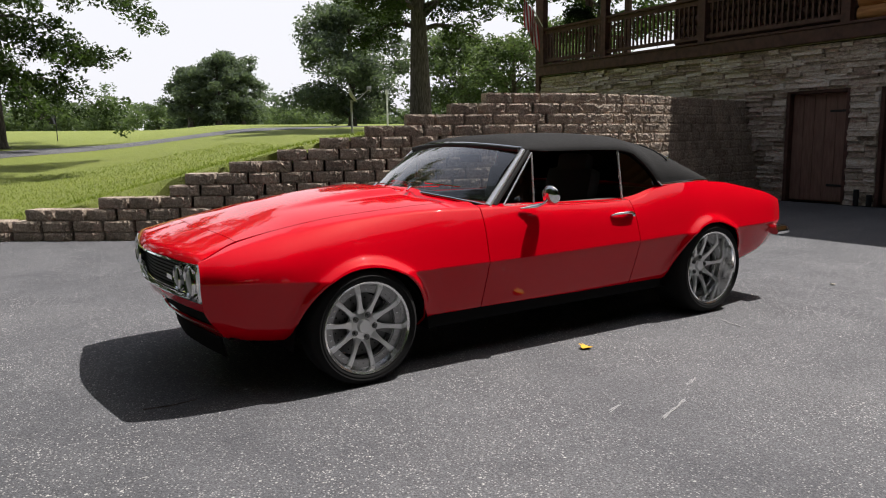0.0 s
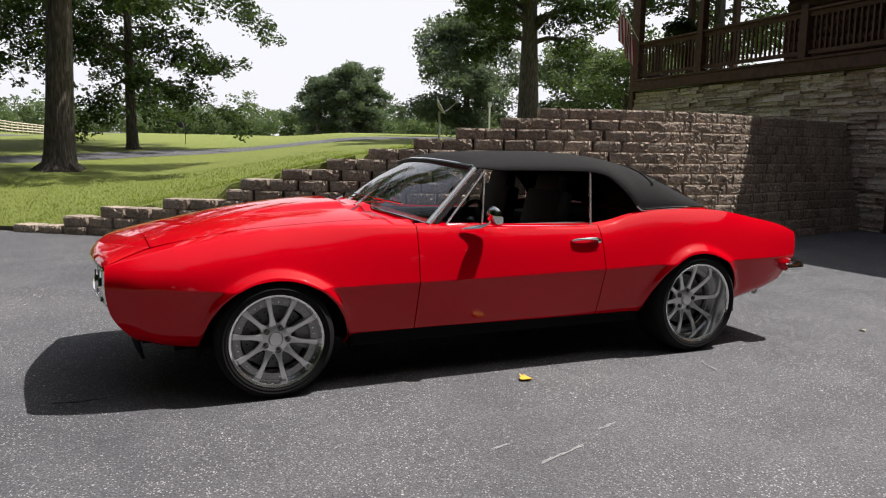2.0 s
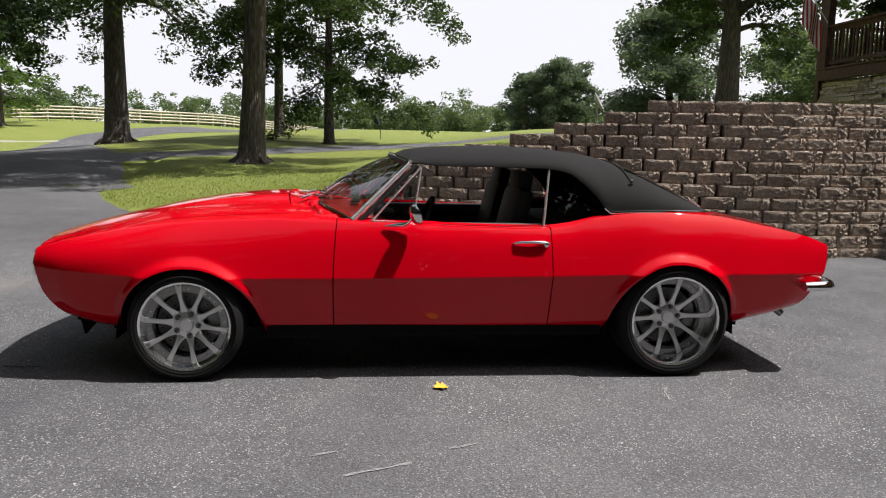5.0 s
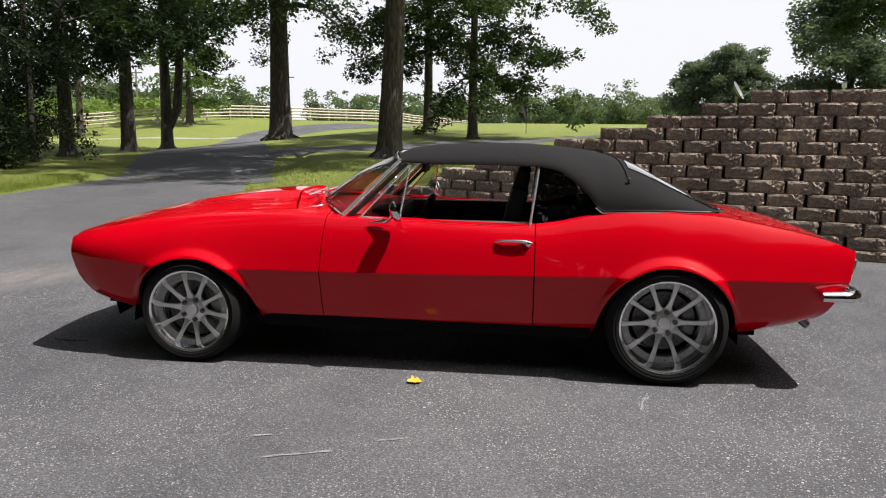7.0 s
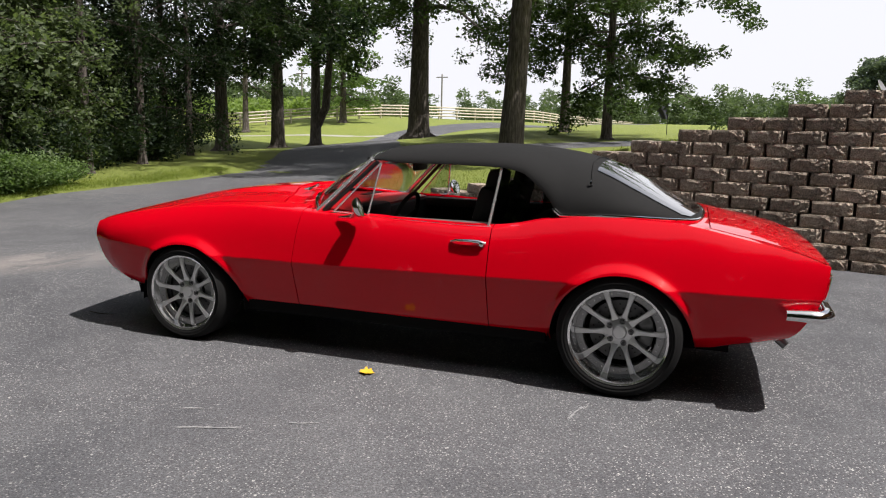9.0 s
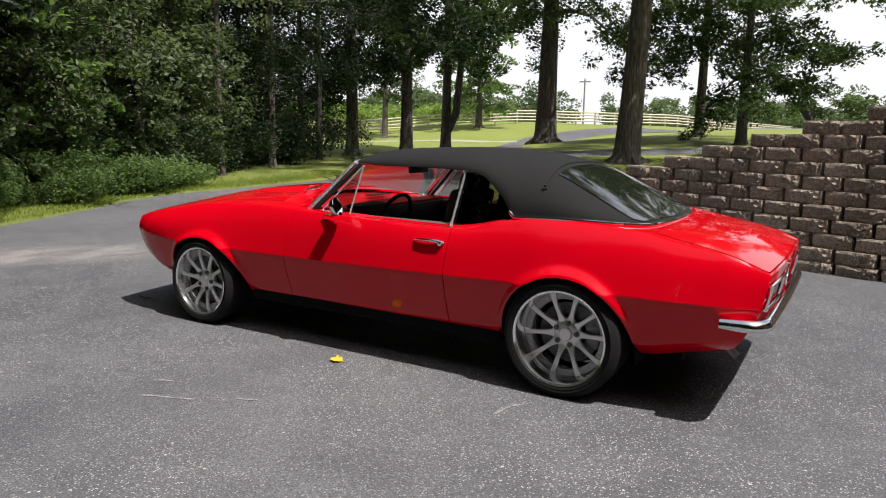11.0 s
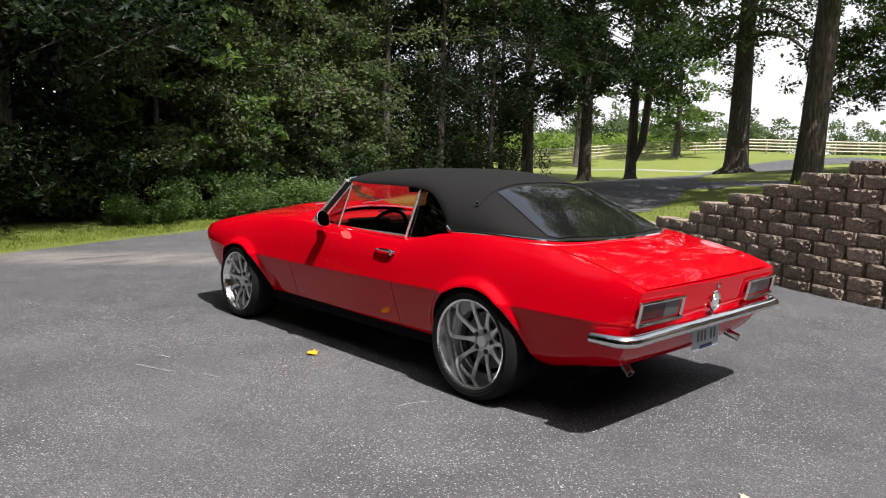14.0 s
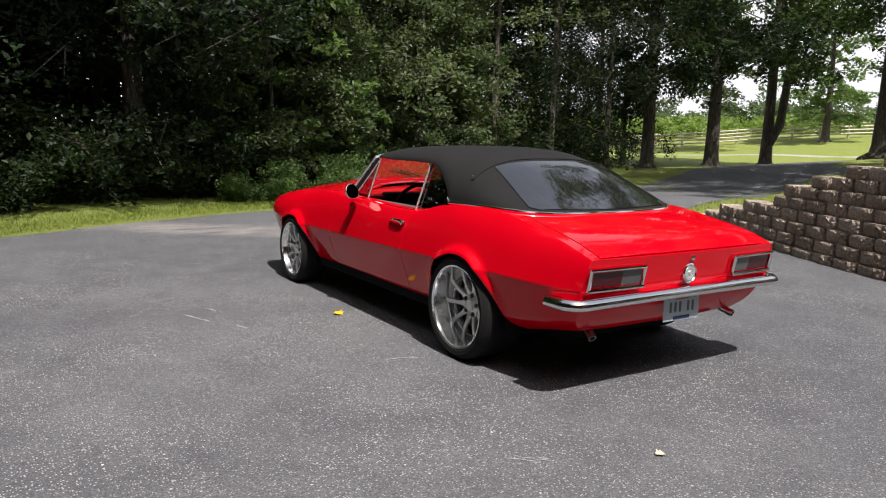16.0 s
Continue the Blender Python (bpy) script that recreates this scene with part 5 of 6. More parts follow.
def build_tree(name, label, at, height, trunk_r, crown_base, crown_r, leaves, leaf, mat, seed, lean=(0, 0), fork=0.0, sway=1.0, droop=0.0, limbs=30, clump=1.0, top_share=0.97):
    rng = random.Random(seed)
    root = thing(name, label, "tree", at=at)
    bm = bmesh.new()
    spine = []
    for i in range(10):
        t = i / 9
        spine.append(Vector((lean[0] * height * t + 0.10 * sway * math.sin(3 * t + seed) * t, lean[1] * height * t + 0.10 * sway * math.cos(2.4 * t + seed) * t, height * 0.93 * t - 0.12)))
    radii = [trunk_r * (1.0 - 0.78 * (i / 9)) for i in range(10)]
    foot = [spine[0].lerp(spine[1], f) for f in (0.0, 0.12, 0.3)]
    tube(foot + spine[1:], [trunk_r * 1.7, trunk_r * 1.22, trunk_r * 1.05] + radii[1:], 16, bm)
    for i in range(5):
        a = 2 * math.pi * i / 5 + seed
        tube([foot[0] + Vector((math.cos(a), math.sin(a), 0)) * trunk_r * 2.0, foot[1] + Vector((math.cos(a), math.sin(a), 0)) * trunk_r * 0.9, foot[2] + Vector((math.cos(a), math.sin(a), 0)) * trunk_r * 0.6], [trunk_r * 0.25, trunk_r * 0.4, trunk_r * 0.3], 6, bm)
    if fork:
        tube([spine[0] + Vector((0, 0, height * 0.06)), spine[0] + Vector((fork * 0.6, 0.1, height * 0.13)), spine[0] + Vector((fork, 0.2, height * 0.4)), spine[0] + Vector((fork * 1.3, 0.3, height * 0.8))], [trunk_r * 0.8, trunk_r * 0.75, trunk_r * 0.55, trunk_r * 0.15], 10, bm)
    clumps = []
    for i in range(limbs):
        t = crown_base + (top_share - crown_base) * (i + rng.random()) / limbs
        j = min(8, int(t * 9))
        q = spine[j].lerp(spine[j + 1], t * 9 - j)
        ang = i * 2.4 + rng.uniform(-0.5, 0.5)
        u = (t - crown_base) / (1 - crown_base)
        reach = crown_r * (0.45 + 0.75 * math.sin(math.pi * (0.22 + 0.72 * u))) * rng.uniform(0.6, 1.0)
        dz = reach * (rng.uniform(-0.1, 0.45) - droop * (1 - u))
        end = q + Vector((math.cos(ang) * reach, math.sin(ang) * reach, dz))
        midp = q.lerp(end, 0.5) + Vector((0, 0, 0.14 * reach))
        r0 = max(0.02, trunk_r * 0.28 * (1 - 0.6 * u))
        tube([q, q.lerp(midp, 0.5) + Vector((0, 0, 0.04 * reach)), midp, end], [r0, r0 * 0.75, r0 * 0.5, r0 * 0.12], 6, bm, caps=False)
        for f in (0.35, 0.55, 0.75, 0.9, 1.02):
            base = midp.lerp(end, (f - 0.5) * 2) if f > 0.5 else q.lerp(midp, f * 2)
            c = base + Vector((rng.uniform(-.4, .4), rng.uniform(-.4, .4), rng.uniform(-.3, .3))) * crown_r * 0.18
            clumps.append((tuple(c), crown_r * clump * rng.uniform(0.09, 0.2)))
            for _ in range(2):
                d = Vector((rng.uniform(-1, 1), rng.uniform(-1, 1), rng.uniform(-0.7, 0.4))) * crown_r * 0.24
                clumps.append((tuple(c + d), crown_r * clump * rng.uniform(0.05, 0.12)))
                tube([base, c + d], [0.018, 0.006], 3, bm, caps=False)
    part("trunk", bm, BARK, root, "grey-brown furrowed bark")
    crown = new("crown", leaf_mesh("crown", mat, clumps, leaves, leaf, rng))
    crown.parent = root
    return root


def build_shrub(name, label, at, r, h, leaves, leaf, mat, seed):
    rng = random.Random(seed)
    root = thing(name, label, "shrub", at=at)
    bm = bmesh.new()
    clumps = []
    for i in range(14):
        a, q = rng.uniform(0, 6.28), r * math.sqrt(rng.random())
        top = Vector((math.cos(a) * q, math.sin(a) * q, h * (0.25 + 0.75 * rng.random()) * (1 - 0.5 * (q / r) ** 2)))
        tube([Vector((top.x * 0.3, top.y * 0.3, -0.05)), top], [0.018, 0.006], 4, bm, caps=False)
        for f in (0.35, 0.7, 1.0):
            clumps.append((tuple(Vector((top.x * (0.3 + 0.7 * f), top.y * (0.3 + 0.7 * f), top.z * f))), r * rng.uniform(0.22, 0.4)))
    part("stems", bm, BARK, root)
    c = new("leaves", leaf_mesh("leaves", mat, clumps, leaves, leaf, rng))
    c.parent = root
    return root


def place(x, y, dz=0.0):
    return (x, y, ground_z(x, y) + dz)


OAK = "tall oak with furrowed trunk and green summer leaves"
MAPLE = "slender maple on the lawn with drooping green crown"
build_tree("oak_tree", OAK, place(-4.1, 18.95), 21, 0.40, 0.29, 6.4, 64000, 0.165, LEAF_OAK, 3, lean=(0.045, 0.0), droop=0.24)
build_tree("oak_tree", OAK, place(-12.96, 33.56), 22, 0.58, 0.34, 8.0, 42000, 0.21, LEAF_OAK, 4, lean=(0.01, 0), droop=0.42)
build_tree("maple_tree", MAPLE, place(-2.2, 29.6), 13, 0.24, 0.22, 4.7, 46000, 0.165, LEAF_OAK, 5, droop=0.7)
build_tree("maple_tree", MAPLE, place(-5.2, 35.7), 17, 0.27, 0.30, 5.0, 26000, 0.18, LEAF_OAK, 6, droop=0.4)
build_tree("forked_tree", "dark forked tree beside the driveway", place(-20.6, 35.7), 19, 0.34, 0.36, 5.0, 26000, 0.2, LEAF_OAK, 7, fork=1.1, droop=0.3)
build_tree("oak_tree", OAK, place(-18.4, 27.8), 19, 0.34, 0.28, 5.4, 40000, 0.19, LEAF_OAK, 8, droop=0.3)
build_tree("oak_tree", OAK, place(-18.2, 22.9), 18, 0.30, 0.22, 5.4, 36000, 0.2, LEAF_DARK, 9, droop=0.3)
build_tree("oak_tree", OAK, place(-37, 52.5), 14, 0.30, 0.3, 3.6, 5000, 0.3, LEAF_OAK, 12, droop=0.3)
# its sunlit look is put into the brighter leaf colour
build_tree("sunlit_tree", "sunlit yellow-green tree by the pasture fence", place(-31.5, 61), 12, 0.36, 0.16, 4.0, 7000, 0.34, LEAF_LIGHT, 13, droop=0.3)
build_tree("dark_tree", "dark broad tree rising behind the retaining wall", place(16.0, 27.6), 13, 0.6, 0.41, 4.8, 40000, 0.18, LEAF_OAK, 10, droop=0.12)
build_tree("lawn_tree", "rounded far lawn tree with haze-greyed leaves", place(20.5, 45), 9.2, 0.3, 0.03, 3.9, 30000, 0.25, LEAF_HAZE, 14, clump=1.9)
build_tree("lawn_tree", "rounded far lawn tree with haze-greyed leaves", place(29, 43), 7.5, 0.3, 0.04, 3.8, 16000, 0.26, LEAF_FAR, 15, clump=1.8)
build_tree("evergreen_tree", "dense evergreen beside the house", place(21.5, 27), 5.2, 0.22, 0.04, 3.0, 10000, 0.2, LEAF_FAR, 16, clump=1.5)
build_tree("evergreen_tree", "dense evergreen beside the house", place(27, 28), 6.6, 0.22, 0.04, 3.0, 14000, 0.2, LEAF_FAR, 17, clump=1.7)
build_tree("oak_tree", "leafy green oak behind the porch", place(18.5, 17.5), 13, 0.3, 0.32, 4.0, 20000, 0.17, LEAF_OAK, 11, droop=0.1)
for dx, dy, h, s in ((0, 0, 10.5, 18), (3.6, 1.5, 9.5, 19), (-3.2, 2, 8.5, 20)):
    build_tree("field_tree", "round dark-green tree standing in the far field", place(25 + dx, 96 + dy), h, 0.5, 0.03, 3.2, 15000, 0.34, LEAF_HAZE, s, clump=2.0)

# ---- wood beside the drive ----
WOODLAND = "dense dark woodland tree with leaves down its trunk"
rng = random.Random(21)
models = []
for i in range(6):
    models.append(build_tree("woodland_tree", WOODLAND, (0, 0, 0), 14, 0.17, 0.05, 4.0, 26000, 0.115, LEAF_DARK if i % 2 else LEAF_WOOD_LIT, 200 + i, clump=1.1, droop=0.2, limbs=36))
# deep trees carry only the shade-darkened leaf colour
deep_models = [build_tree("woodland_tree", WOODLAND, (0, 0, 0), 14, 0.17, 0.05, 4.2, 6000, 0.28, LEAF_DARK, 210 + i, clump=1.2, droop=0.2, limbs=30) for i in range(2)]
spots = []
for i in range(34):
    y = -15 + i * 1.0 + rng.uniform(-0.6, 0.6)
    if y > 9 and i % 2:
        continue
    spots.append((WOOD_EDGE(y) - (5.8 if y < 2 else 4.6) - rng.uniform(0, 1.6) - (1.5 if y > 12 else 0), y))
spots += [(-16.4, 15.6), (-20.5, 22.0), (-25.7, 24.7), (-24.5, 28.0)]
deep = len(spots)
for i in range(20):
    y = -16 + i * 1.8 + rng.uniform(-0.8, 0.8)
    back = rng.uniform(0, 5)
    if y < 0.5 or y > 15 or i % 3 == 0:
        spots.append((WOOD_EDGE(y) - 9.5 - back - (2 if y > 12 else 0), y))
# the wood goes on unseen behind the camera, added to darken reflections
for i in range(20):
    spots.append((-12 + i * 2.0 + rng.uniform(-0.8, 0.8), -13.5 - rng.uniform(0, 1.5)))
    spots.append((-12 + i * 2.2 + rng.uniform(-0.8, 0.8), -19 - rng.uniform(0, 3)))
for i, (x, y) in enumerate(spots):
    m = pose(x, y, ground_z(x, y), 0, 0, rng.uniform(0, 360)) 
    if i < len(models):
        t = models[i]
        t.matrix_basis = m
    elif deep <= i < deep + 2:
        t = deep_models[i - deep]
        t.matrix_basis = m
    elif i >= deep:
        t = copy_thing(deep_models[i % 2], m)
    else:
        # paler leaf where the wood stands sunlit, darkened leaf where it lies in shade
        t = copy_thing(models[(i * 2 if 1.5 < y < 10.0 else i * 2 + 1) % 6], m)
    k = rng.uniform(0.8, 1.15)
    t.scale = (k, k, k * rng.uniform(0.9, 1.2) * (1.25 if y < -12 and x > -8 else 1))
# tall trees added so their high unseen crowns shade the wood's edge below
TALL = "tall added woodland tree, its high dark crown giving shade"
tall = build_tree("tall_tree", TALL, place(WOOD_EDGE(-0.6) - 3.6, -0.6), 16, 0.22, 0.24, 4.6, 32000, 0.15, LEAF_DARK, 260, droop=0.25, clump=1.1, lean=(0.02, 0))
copy_thing(tall, pose(*place(WOOD_EDGE(-3.4) - 4.2, -3.4), 0, 0, 60))
# thin bare-trunked trees inside the wood
slim = build_tree("slim_tree", "slim grey trunk at the edge of the wood", place(-12.2, 2.9), 14, 0.13, 0.45, 3.0, 5000, 0.2, LEAF_OAK, 230)
for x, y in ((-13.0, 7.5), (-13.5, 10.5), (-14.8, 14.0), (-16.5, 18.5), (-12.0, -1.0)):
    copy_thing(slim, pose(*place(x, y), 0, 0, 57 * x))
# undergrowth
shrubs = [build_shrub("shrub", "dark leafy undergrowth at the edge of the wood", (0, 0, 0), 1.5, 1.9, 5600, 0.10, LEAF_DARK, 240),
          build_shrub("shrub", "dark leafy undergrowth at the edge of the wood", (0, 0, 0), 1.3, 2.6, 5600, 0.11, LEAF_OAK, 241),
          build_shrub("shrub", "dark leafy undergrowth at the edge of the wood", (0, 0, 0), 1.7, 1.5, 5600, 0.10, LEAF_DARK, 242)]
n = 0
for i in range(30):
    y = -13 + i * 1.05 + rng.uniform(-0.3, 0.3)
    x = WOOD_EDGE(y) - 2.8 - rng.uniform(0, 1.2) - (1.2 if y > 11 else 0)
    m = pose(*place(x, y), 0, 0, rng.uniform(0, 360))
    s = shrubs[n % 3]
    if n < 3:
        s.matrix_basis = m
    else:
        s = copy_thing(s, m)
    n += 1
    s.scale = (1, 1, rng.uniform(0.8, 1.3))
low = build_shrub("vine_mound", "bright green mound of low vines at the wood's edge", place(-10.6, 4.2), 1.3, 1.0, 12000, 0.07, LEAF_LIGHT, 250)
for x, y, k in ((-11.3, 5.6, 1.0), (-9.9, 2.8, 0.85), (-11.9, 7.2, 0.9), (-9.4, 1.3, 0.6)):
    copy_thing(low, pose(*place(x, y), 0, 0, 40 * x)).scale = (k, k, k)
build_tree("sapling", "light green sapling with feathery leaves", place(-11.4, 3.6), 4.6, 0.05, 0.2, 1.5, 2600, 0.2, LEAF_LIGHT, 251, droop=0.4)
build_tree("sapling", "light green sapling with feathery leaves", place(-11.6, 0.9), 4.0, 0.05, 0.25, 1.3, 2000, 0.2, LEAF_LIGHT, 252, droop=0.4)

# young trees in front of the wood, their sunlight put into the leaf colour
young = build_tree("young_tree", "sunlit young tree at the edge of the wood", place(WOOD_EDGE(2.6) - 3.2, 2.6), 7.2, 0.07, 0.1, 1.9, 13000, 0.11, LEAF_WOOD_LIT, 253, droop=0.25, clump=1.2)
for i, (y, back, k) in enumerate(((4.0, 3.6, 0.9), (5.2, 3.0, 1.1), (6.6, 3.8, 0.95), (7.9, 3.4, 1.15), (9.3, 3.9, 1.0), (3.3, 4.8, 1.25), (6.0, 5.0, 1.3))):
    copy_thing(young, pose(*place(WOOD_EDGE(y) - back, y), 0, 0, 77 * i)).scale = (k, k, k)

# ---- distant tree line ----
def build_treeline():
    rng = random.Random(31)
    clumps = []
    for i in range(520):
        x = rng.uniform(-150, 210)
        y = 168 + rng.uniform(-10, 30) + 0.05 * abs(x)
        if x < -55:
            y = 120 + rng.uniform(0, 30)
        h = rng.uniform(5, 9.5) * (1.4 if rng.random() < 0.15 else 1)
        z = rise(x, y)
        for _ in range(4):
            clumps.append(((x + rng.uniform(-3, 3), y + rng.uniform(-3, 3), z + h * rng.uniform(0.25, 0.9)), rng.uniform(1.0, 2.2)))
        clumps.append(((x, y, z + 1.0), 2.2))
        clumps.append(((x + 2, y, z + 2.6), 2.2))
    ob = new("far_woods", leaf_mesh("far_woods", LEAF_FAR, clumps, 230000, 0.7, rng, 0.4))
    tagged(ob, "hazy green line of distant woods", "woods", kind="stuff")


build_treeline()


def build_crop():
    rng = random.Random(33)
    clumps = []
    for i in range(900):
        x = rng.uniform(-95, -40)
        y = 58 - 0.45 * (x + 42) * 0.5 + rng.uniform(2, 34)
        clumps.append(((x, y, ground_z(x, y) + rng.uniform(0.3, 1.7)), 0.9))
    tagged(new("crop_field", leaf_mesh("crop_field", CROP, clumps, 26000, 0.5, rng, 0.5)), "tall yellow-green crop growing behind the fence", "crop", kind="stuff")


build_crop()
ribbon("gravel_track", [(-24.0, 54.0), (-30, 51.5), (-38, 47.5), (-50, 41), (-62, 34)], 1.0, "pale gravel track leaving the driveway", 0.03, 40, 5, GRAVEL)


# ---- pasture fence ----
def build_fence():
    root = thing("fence", "long cream-coloured post and rail pasture fence", "fence")
    line = [(-62, 40), (-47, 51), (-39, 57), (-32.8, 63.8), (-25.5, 73.1), (-17, 86.6), (-13.8, 119), (-12.1, 175)]
    fx, fy = curve([(i, p[0]) for i, p in enumerate(line)]), curve([(i, p[1]) for i, p in enumerate(line)])
    pts = []
    t, last = 0.0, None
    while t <= 7:
        p = Vector((fx(t), fy(t), 0))
        if last is None or (p - last).length >= 2.44:
            pts.append(Vector((p.x, p.y, ground_z(p.x, p.y))))
            last = p
        t += 0.004
    me = mesh_of(box(-0.08, 0.08, -0.08, 0.08, -0.3, 1.4, 0.01), "post", FENCEWOOD)
    for p in pts:
        o = new("post", me)
        o.parent = root
        o.location = p
    for a, b in zip(pts, pts[1:]):
        for z in (0.35, 0.68, 1.0, 1.3):
            d = (b - a).normalized()
            side = Vector((d.y, -d.x, 0)) * 0.1
            part("rail", tube([a + side + Vector((0, 0, z)), b + side + Vector((0, 0, z))], 0.075, 4, flat=1.0), FENCEWOOD, root, smooth=False)


build_fence()

# ---- small things ----
WHITE = material("white_paint", (0.78, 0.78, 0.76), 0.5)
LEAFYELLOW = material("yellow_leaf", (0.72, 0.42, 0.02), 0.5)
SCUFF = material("pale_scuff", (0.31, 0.31, 0.31), 0.9)
FLAGRED = material("flag_red", (0.5, 0.03, 0.04), 0.8)
FLAGBLUE = material("flag_blue", (0.03, 0.04, 0.16), 0.8)
BANNER = material("banner_cloth", (0.05, 0.05, 0.07), 0.8)
DISHGREY = material("dish_grey", (0.3, 0.3, 0.32), 0.5)
POLEWOOD = mat_wood("grey_pole_wood", (0.13, 0.12, 0.10), (0.25, 0.23, 0.2))


def build_leaf(x, y, size, turn, mat, label):
    def f(u, v):
        w = math.sin(math.pi * min(1, u * 1.02)) ** 0.8 * (1 + 0.35 * math.sin(u * 19))
        return (size * (u - 0.5), size * 0.42 * v * w, 0.004 + size * (0.25 * abs(v) * w * 0.6 + 0.12 * (u - 0.5) ** 2))
    ob = finish("fallen_leaf", sheet(f, lin(0.01, 0.99, 14), lin(-1, 1, 7)), mat)
    solid(ob, 0.001)
    ob.matrix_basis = pose(x, y, PAD_Z + 0.002, 6, 4, turn)
    return tagged(ob, label, "leaf")


build_leaf(0.012, -1.072, 0.088, 20, LEAFYELLOW, "curled yellow leaf fallen on the asphalt")
build_leaf(3.0, -0.91, 0.05, 80, material("pale_leaf", (0.55, 0.5, 0.36), 0.7), "small pale dry leaf on the asphalt")


def build_scuff(points, width, seed):
    """A thin pale scrape that lies on the asphalt."""
    rng = random.Random(seed)
    a, b = Vector((*points[0], 0)), Vector((*points[1], 0))
    n = max(6, int((b - a).length / 0.02))
    bm = bmesh.new()
    d = (b - a).normalized()
    s = Vector((-d.y, d.x, 0))
    for i in range(n * 3):
        t = rng.random()
        p = a.lerp(b, t) + s * rng.gauss(0, width * 0.35) + Vector((0, 0, PAD_Z + 0.003))
        l, w = rng.uniform(0.008, 0.035), rng.uniform(0.0015, 0.004)
        vs = [bm.verts.new(p + d * l * i0 + s * w * j0 + Vector((0, 0, k0))) for i0, j0, k0 in ((-1, 0, 0), (0, -1, 0.001), (1, 0, 0), (0, 1, 0.001))]
        bm.faces.new(vs)
    return tagged(finish("scuff_mark", bm, SCUFF, smooth=False), "pale scrape mark on the grey asphalt", "scuff mark", group="scuff marks", kind="stuff")


for i, (p, w) in enumerate((([(-0.475, -2.09), (-0.2, -1.99)], 0.012), ([(-0.02, -1.86), (0.10, -1.81)], 0.014), ([(-0.62, -1.9), (-0.52, -1.86)], 0.012), ([(1.2, -1.3), (1.26, -1.12)], 0.02), ([(2.7, -1.5), (2.8, -1.38)], 0.05), ([(5.2, -0.5), (5.35, -0.42)], 0.03))):
    build_scuff(p, w, i)
twig = finish("twig", tube([(-2.45, -0.62, 0.0), (-2.33, -0.66, 0.006), (-2.2, -0.64, 0.004)], [0.003, 0.004, 0.002], 6), BARK)
tagged(twig, "thin dark twig lying on the asphalt", "twig")


def build_dish():
    root = thing("satellite_dish", "grey satellite dish on a short pole on the lawn", "satellite dish", at=place(5.39, 13.39, 0.0))
    part("pole", tube([(0, 0, -0.2), (0, 0, 1.02)], 0.028, 10), DISHGREY, root)
    bm = lathe([(0.005, 0.0), (0.09, 0.012), (0.17, 0.04), (0.235, 0.08), (0.24, 0.075), (0.17, 0.033), (0.09, 0.004), (0.005, -0.008)], 28, axis="z")
    d = part("reflector", bm, DISHGREY, root)
    d.matrix_basis = pose(-0.02, 0, 1.12, 0, 62, -25)
    part("arm", tube([(0.0, 0, 0.96), (0.20, -0.09, 1.06), (0.42, -0.19, 1.28)], 0.016, 6), DISHGREY, root)
    part("receiver", box(0.38, 0.48, -0.24, -0.15, 1.25, 1.36, 0.015), DISHGREY, root)


def build_bird_post():
    root = thing("bird_house", "white box bird house on a slim white post", "bird house", at=place(11.4, 22.6))
    part("post", box(-0.03, 0.03, -0.03, 0.03, -0.2, 1.75, 0.005), WHITE, root, smooth=False)
    part("box", box(-0.06, 0.06, -0.06, 0.06, 1.62, 1.80, 0.01), WHITE, root, smooth=False)
    part("roof", box(-0.08, 0.08, -0.08, 0.08, 1.805, 1.83, 0.008), DISHGREY, root, smooth=False)


def build_banner():
    root = thing("yard_banner", "dark cloth banner hanging from a slim pole on the lawn", "banner", at=place(-0.1, 34.7))
    part("pole", tube([(0.35, 0, -0.2), (0.35, 0, 1.75)], 0.02, 8), BLACK, root)
    part("bracket", tube([(0.36, 0, 1.72), (-0.62, 0, 1.76)], 0.015, 6), BLACK, root)

    def f(u, v):
        w = 1 - 0.72 * v
        return (0.34 - u * 0.95 * w, 0.05 * math.sin(7 * u + 3 * v), 1.72 - 0.95 * v + 0.03 * u)
    solid(part("cloth", sheet(f, lin(0, 1, 12), lin(0, 1, 12)), BANNER, root, "dark navy cloth"), 0.006)


def build_flag():
    root = thing("flag", "striped red and white flag hanging from the porch post", "flag", at=(9.5, 10.75, 3.65))
    part("staff", tube([(0.25, 0.1, 0.45), (-0.32, 0.15, 1.25)], 0.014, 8), WHITE, root)
    for i in range(13):
        def f(u, v):
            w = (i + u) / 13
            x = -0.32 + 0.46 * w
            return (x, 0.14 + 0.05 * math.sin(9 * w + 2.5 * v), 1.2 - 0.72 * w * 1.0 - 0.78 * v * (1 - 0.1 * w))
        solid(part("stripe", sheet(f, lin(0, 1, 3), lin(0, 1, 8)), FLAGRED if i % 2 == 0 else WHITE, root), 0.004)


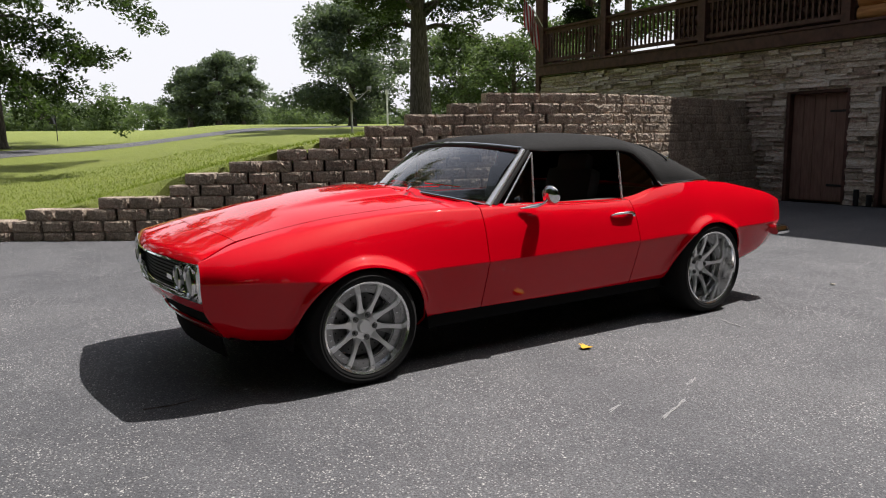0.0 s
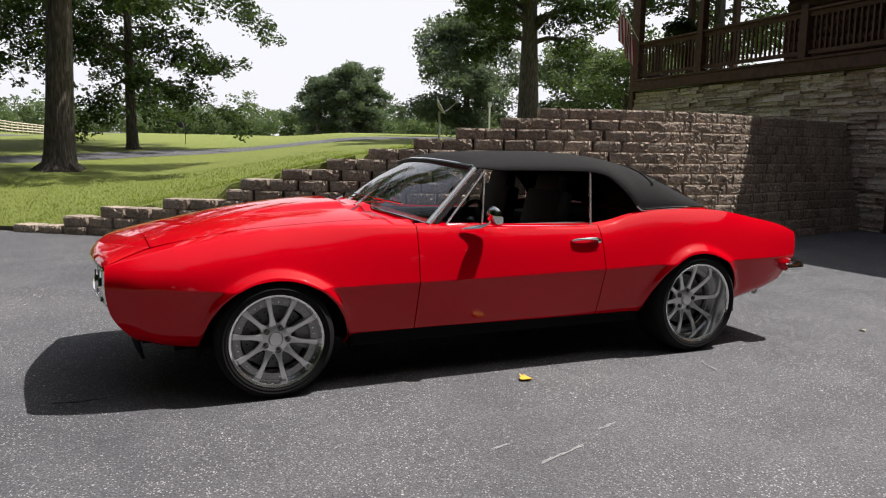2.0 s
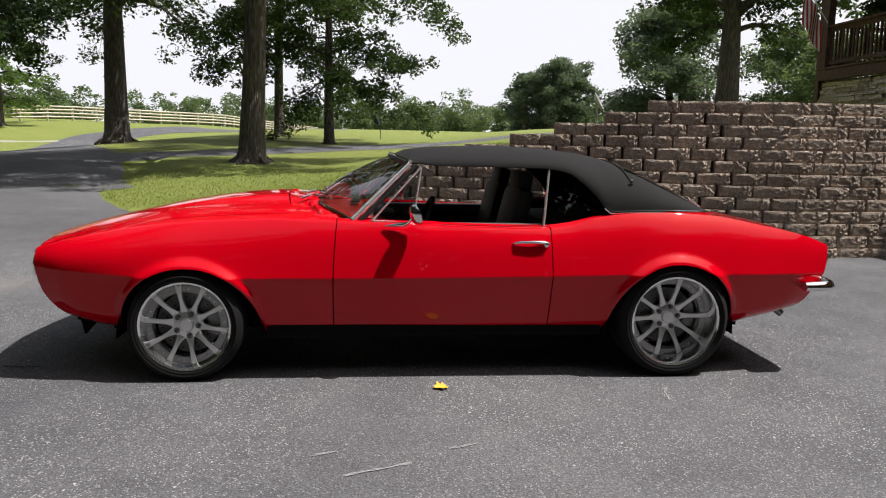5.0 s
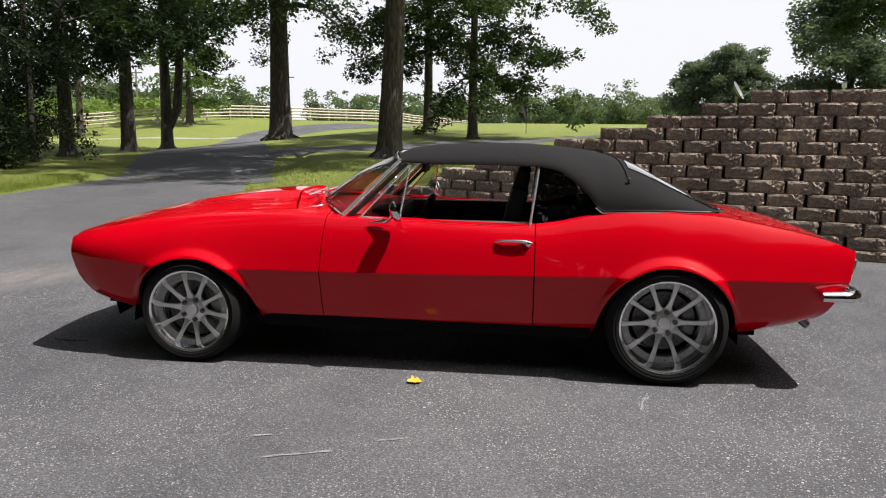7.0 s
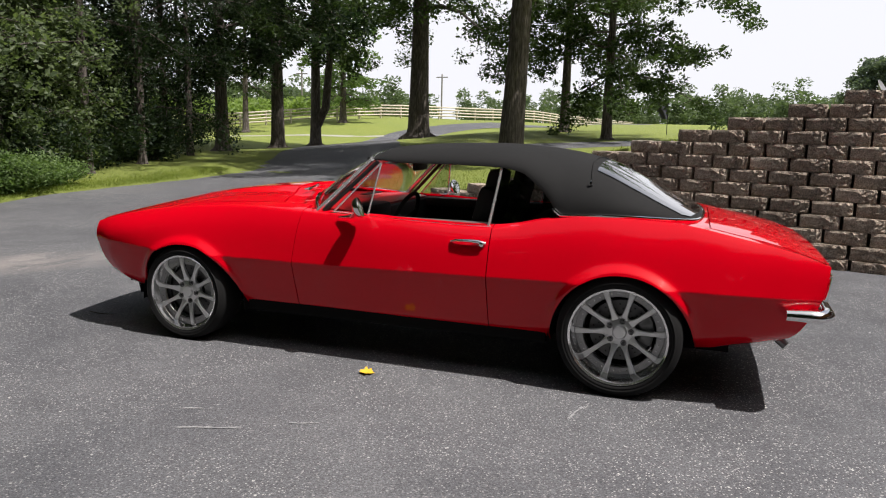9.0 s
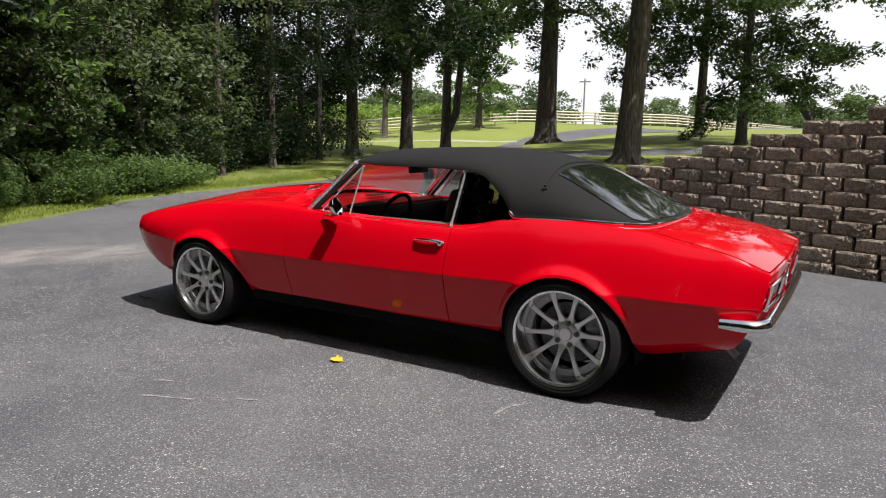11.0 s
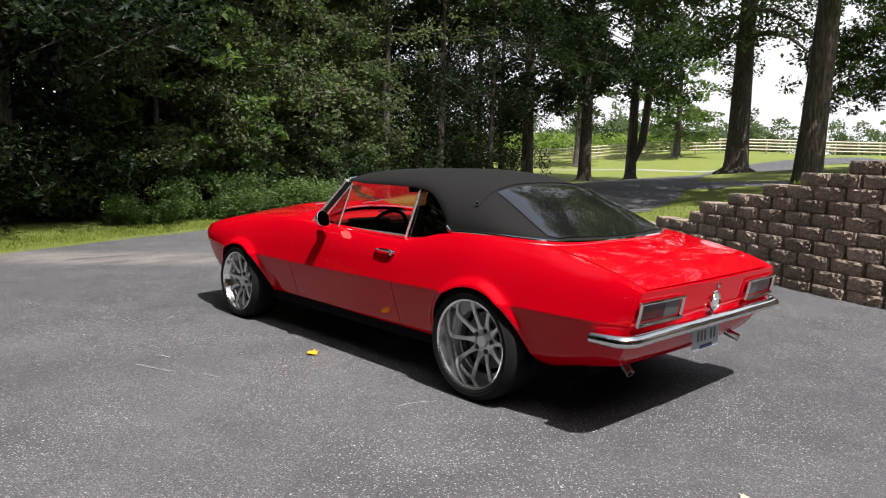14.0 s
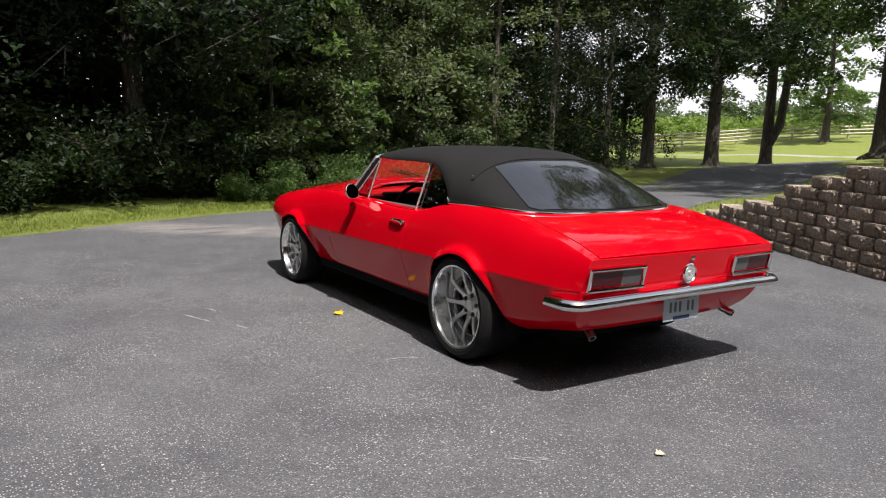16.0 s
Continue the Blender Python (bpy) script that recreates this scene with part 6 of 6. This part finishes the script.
def build_basket():
    root = thing("hanging_basket", "dark hanging basket with trailing fern leaves", "plant", at=(11.1, 10.9, 4.35))
    part("pot", lathe([(0.09, 0.0), (0.14, 0.1), (0.16, 0.18), (0.15, 0.18), (0.02, 0.02)], 20, axis="z"), BLACK, root)
    bm = bmesh.new()
    for a in range(3):
        tube([(0.15 * math.cos(a * 2.1), 0.15 * math.sin(a * 2.1), 0.18), (0, 0, 0.9), (0, 0, 1.65)], 0.006, 4, bm)
    part("hanger", bm, BLACK, root)
    rng = random.Random(7)
    cl = [((0.3 * math.cos(i * 0.7), 0.3 * math.sin(i * 0.7), rng.uniform(0.0, 0.35)), 0.2) for i in range(9)] + [((0, 0, 0.25), 0.3)]
    o = new("leaves", leaf_mesh("leaves", LEAF_DARK, cl, 1400, 0.09, rng))
    o.parent = root


def build_utility_pole(x, y, h):
    root = thing("utility_pole", "far wooden utility pole with a crossarm", "utility pole", at=place(x, y))
    part("pole", tube([(0, 0, -0.5), (0, 0, h)], [0.2, 0.14], 8), POLEWOOD, root)
    part("crossarm", box(-1.2, 1.2, -0.08, 0.08, h - 0.7, h - 0.5, 0.01), POLEWOOD, root, smooth=False)


build_dish()
build_bird_post()
build_banner()
build_flag()
build_basket()
build_utility_pole(-48, 138, 9.5)
build_utility_pole(-70, 120, 9.0)
pipe = thing("downspout", "short dark drain pipe against the stone wall", "pipe", at=(HOUSE_X - 0.1, 2.5, 0))
part("pipe", tube([(0, 0, 0), (0, 0, 0.28)], 0.045, 10), BLACK, pipe)
part("pipe", tube([(0, -0.22, 0), (0, -0.22, 0.2)], 0.045, 10), BLACK, pipe)


# ---- grass blades where the lawn comes nearest ----
def build_grass():
    g = np.random.RandomState(3)
    pts = []
    rng = random.Random(9)
    while len(pts) < 42000:
        r = rng.random()
        if r < 0.62:
            x = rng.uniform(-7.5, 3.2)
            y = rng.uniform(4.5, 17)
            if x > -4.6 and y < WALL(x) + cliff(x) + 0.12:
                continue
            if x <= -4.6 and y < LAWN_EDGE(x) + 0.05:
                continue
            if rng.random() > 1.25 - y / 18:
                continue
        else:
            y = rng.uniform(-6, 14)
            x = WOOD_EDGE(y) + 0.03 - abs(rng.gauss(0, 0.9))
        pts.append((x, y, ground_z(x, y)))
    p = np.array(pts)
    n = len(p)
    a = g.uniform(0, 2 * np.pi, n)
    h = g.uniform(0.025, 0.065, n)
    w = g.uniform(0.004, 0.009, n)
    d = np.stack([np.cos(a), np.sin(a), np.zeros(n)], 1)
    lean = np.stack([g.normal(0, 0.03, n), g.normal(0, 0.03, n), h], 1)
    co = np.stack([p - d * w[:, None], p + d * w[:, None], p + lean], 1).reshape(-1, 3)
    me = bpy.data.meshes.new("grass")
    me.from_pydata(co.tolist(), [], np.arange(3 * n).reshape(n, 3).tolist())
    me.materials.append(GRASSBLADE)
    tagged(new("grass", me), "short mown grass blades on the lawn", "grass", kind="stuff")


GRASSBLADE = mat_leaf("grass_blade", (0.096, 0.138, 0.0192), (0.18, 0.234, 0.0408), (0.3, 0.336, 0.084))
build_grass()

# ---- pieces of walls ----
build_wall()
build_ledge(house)
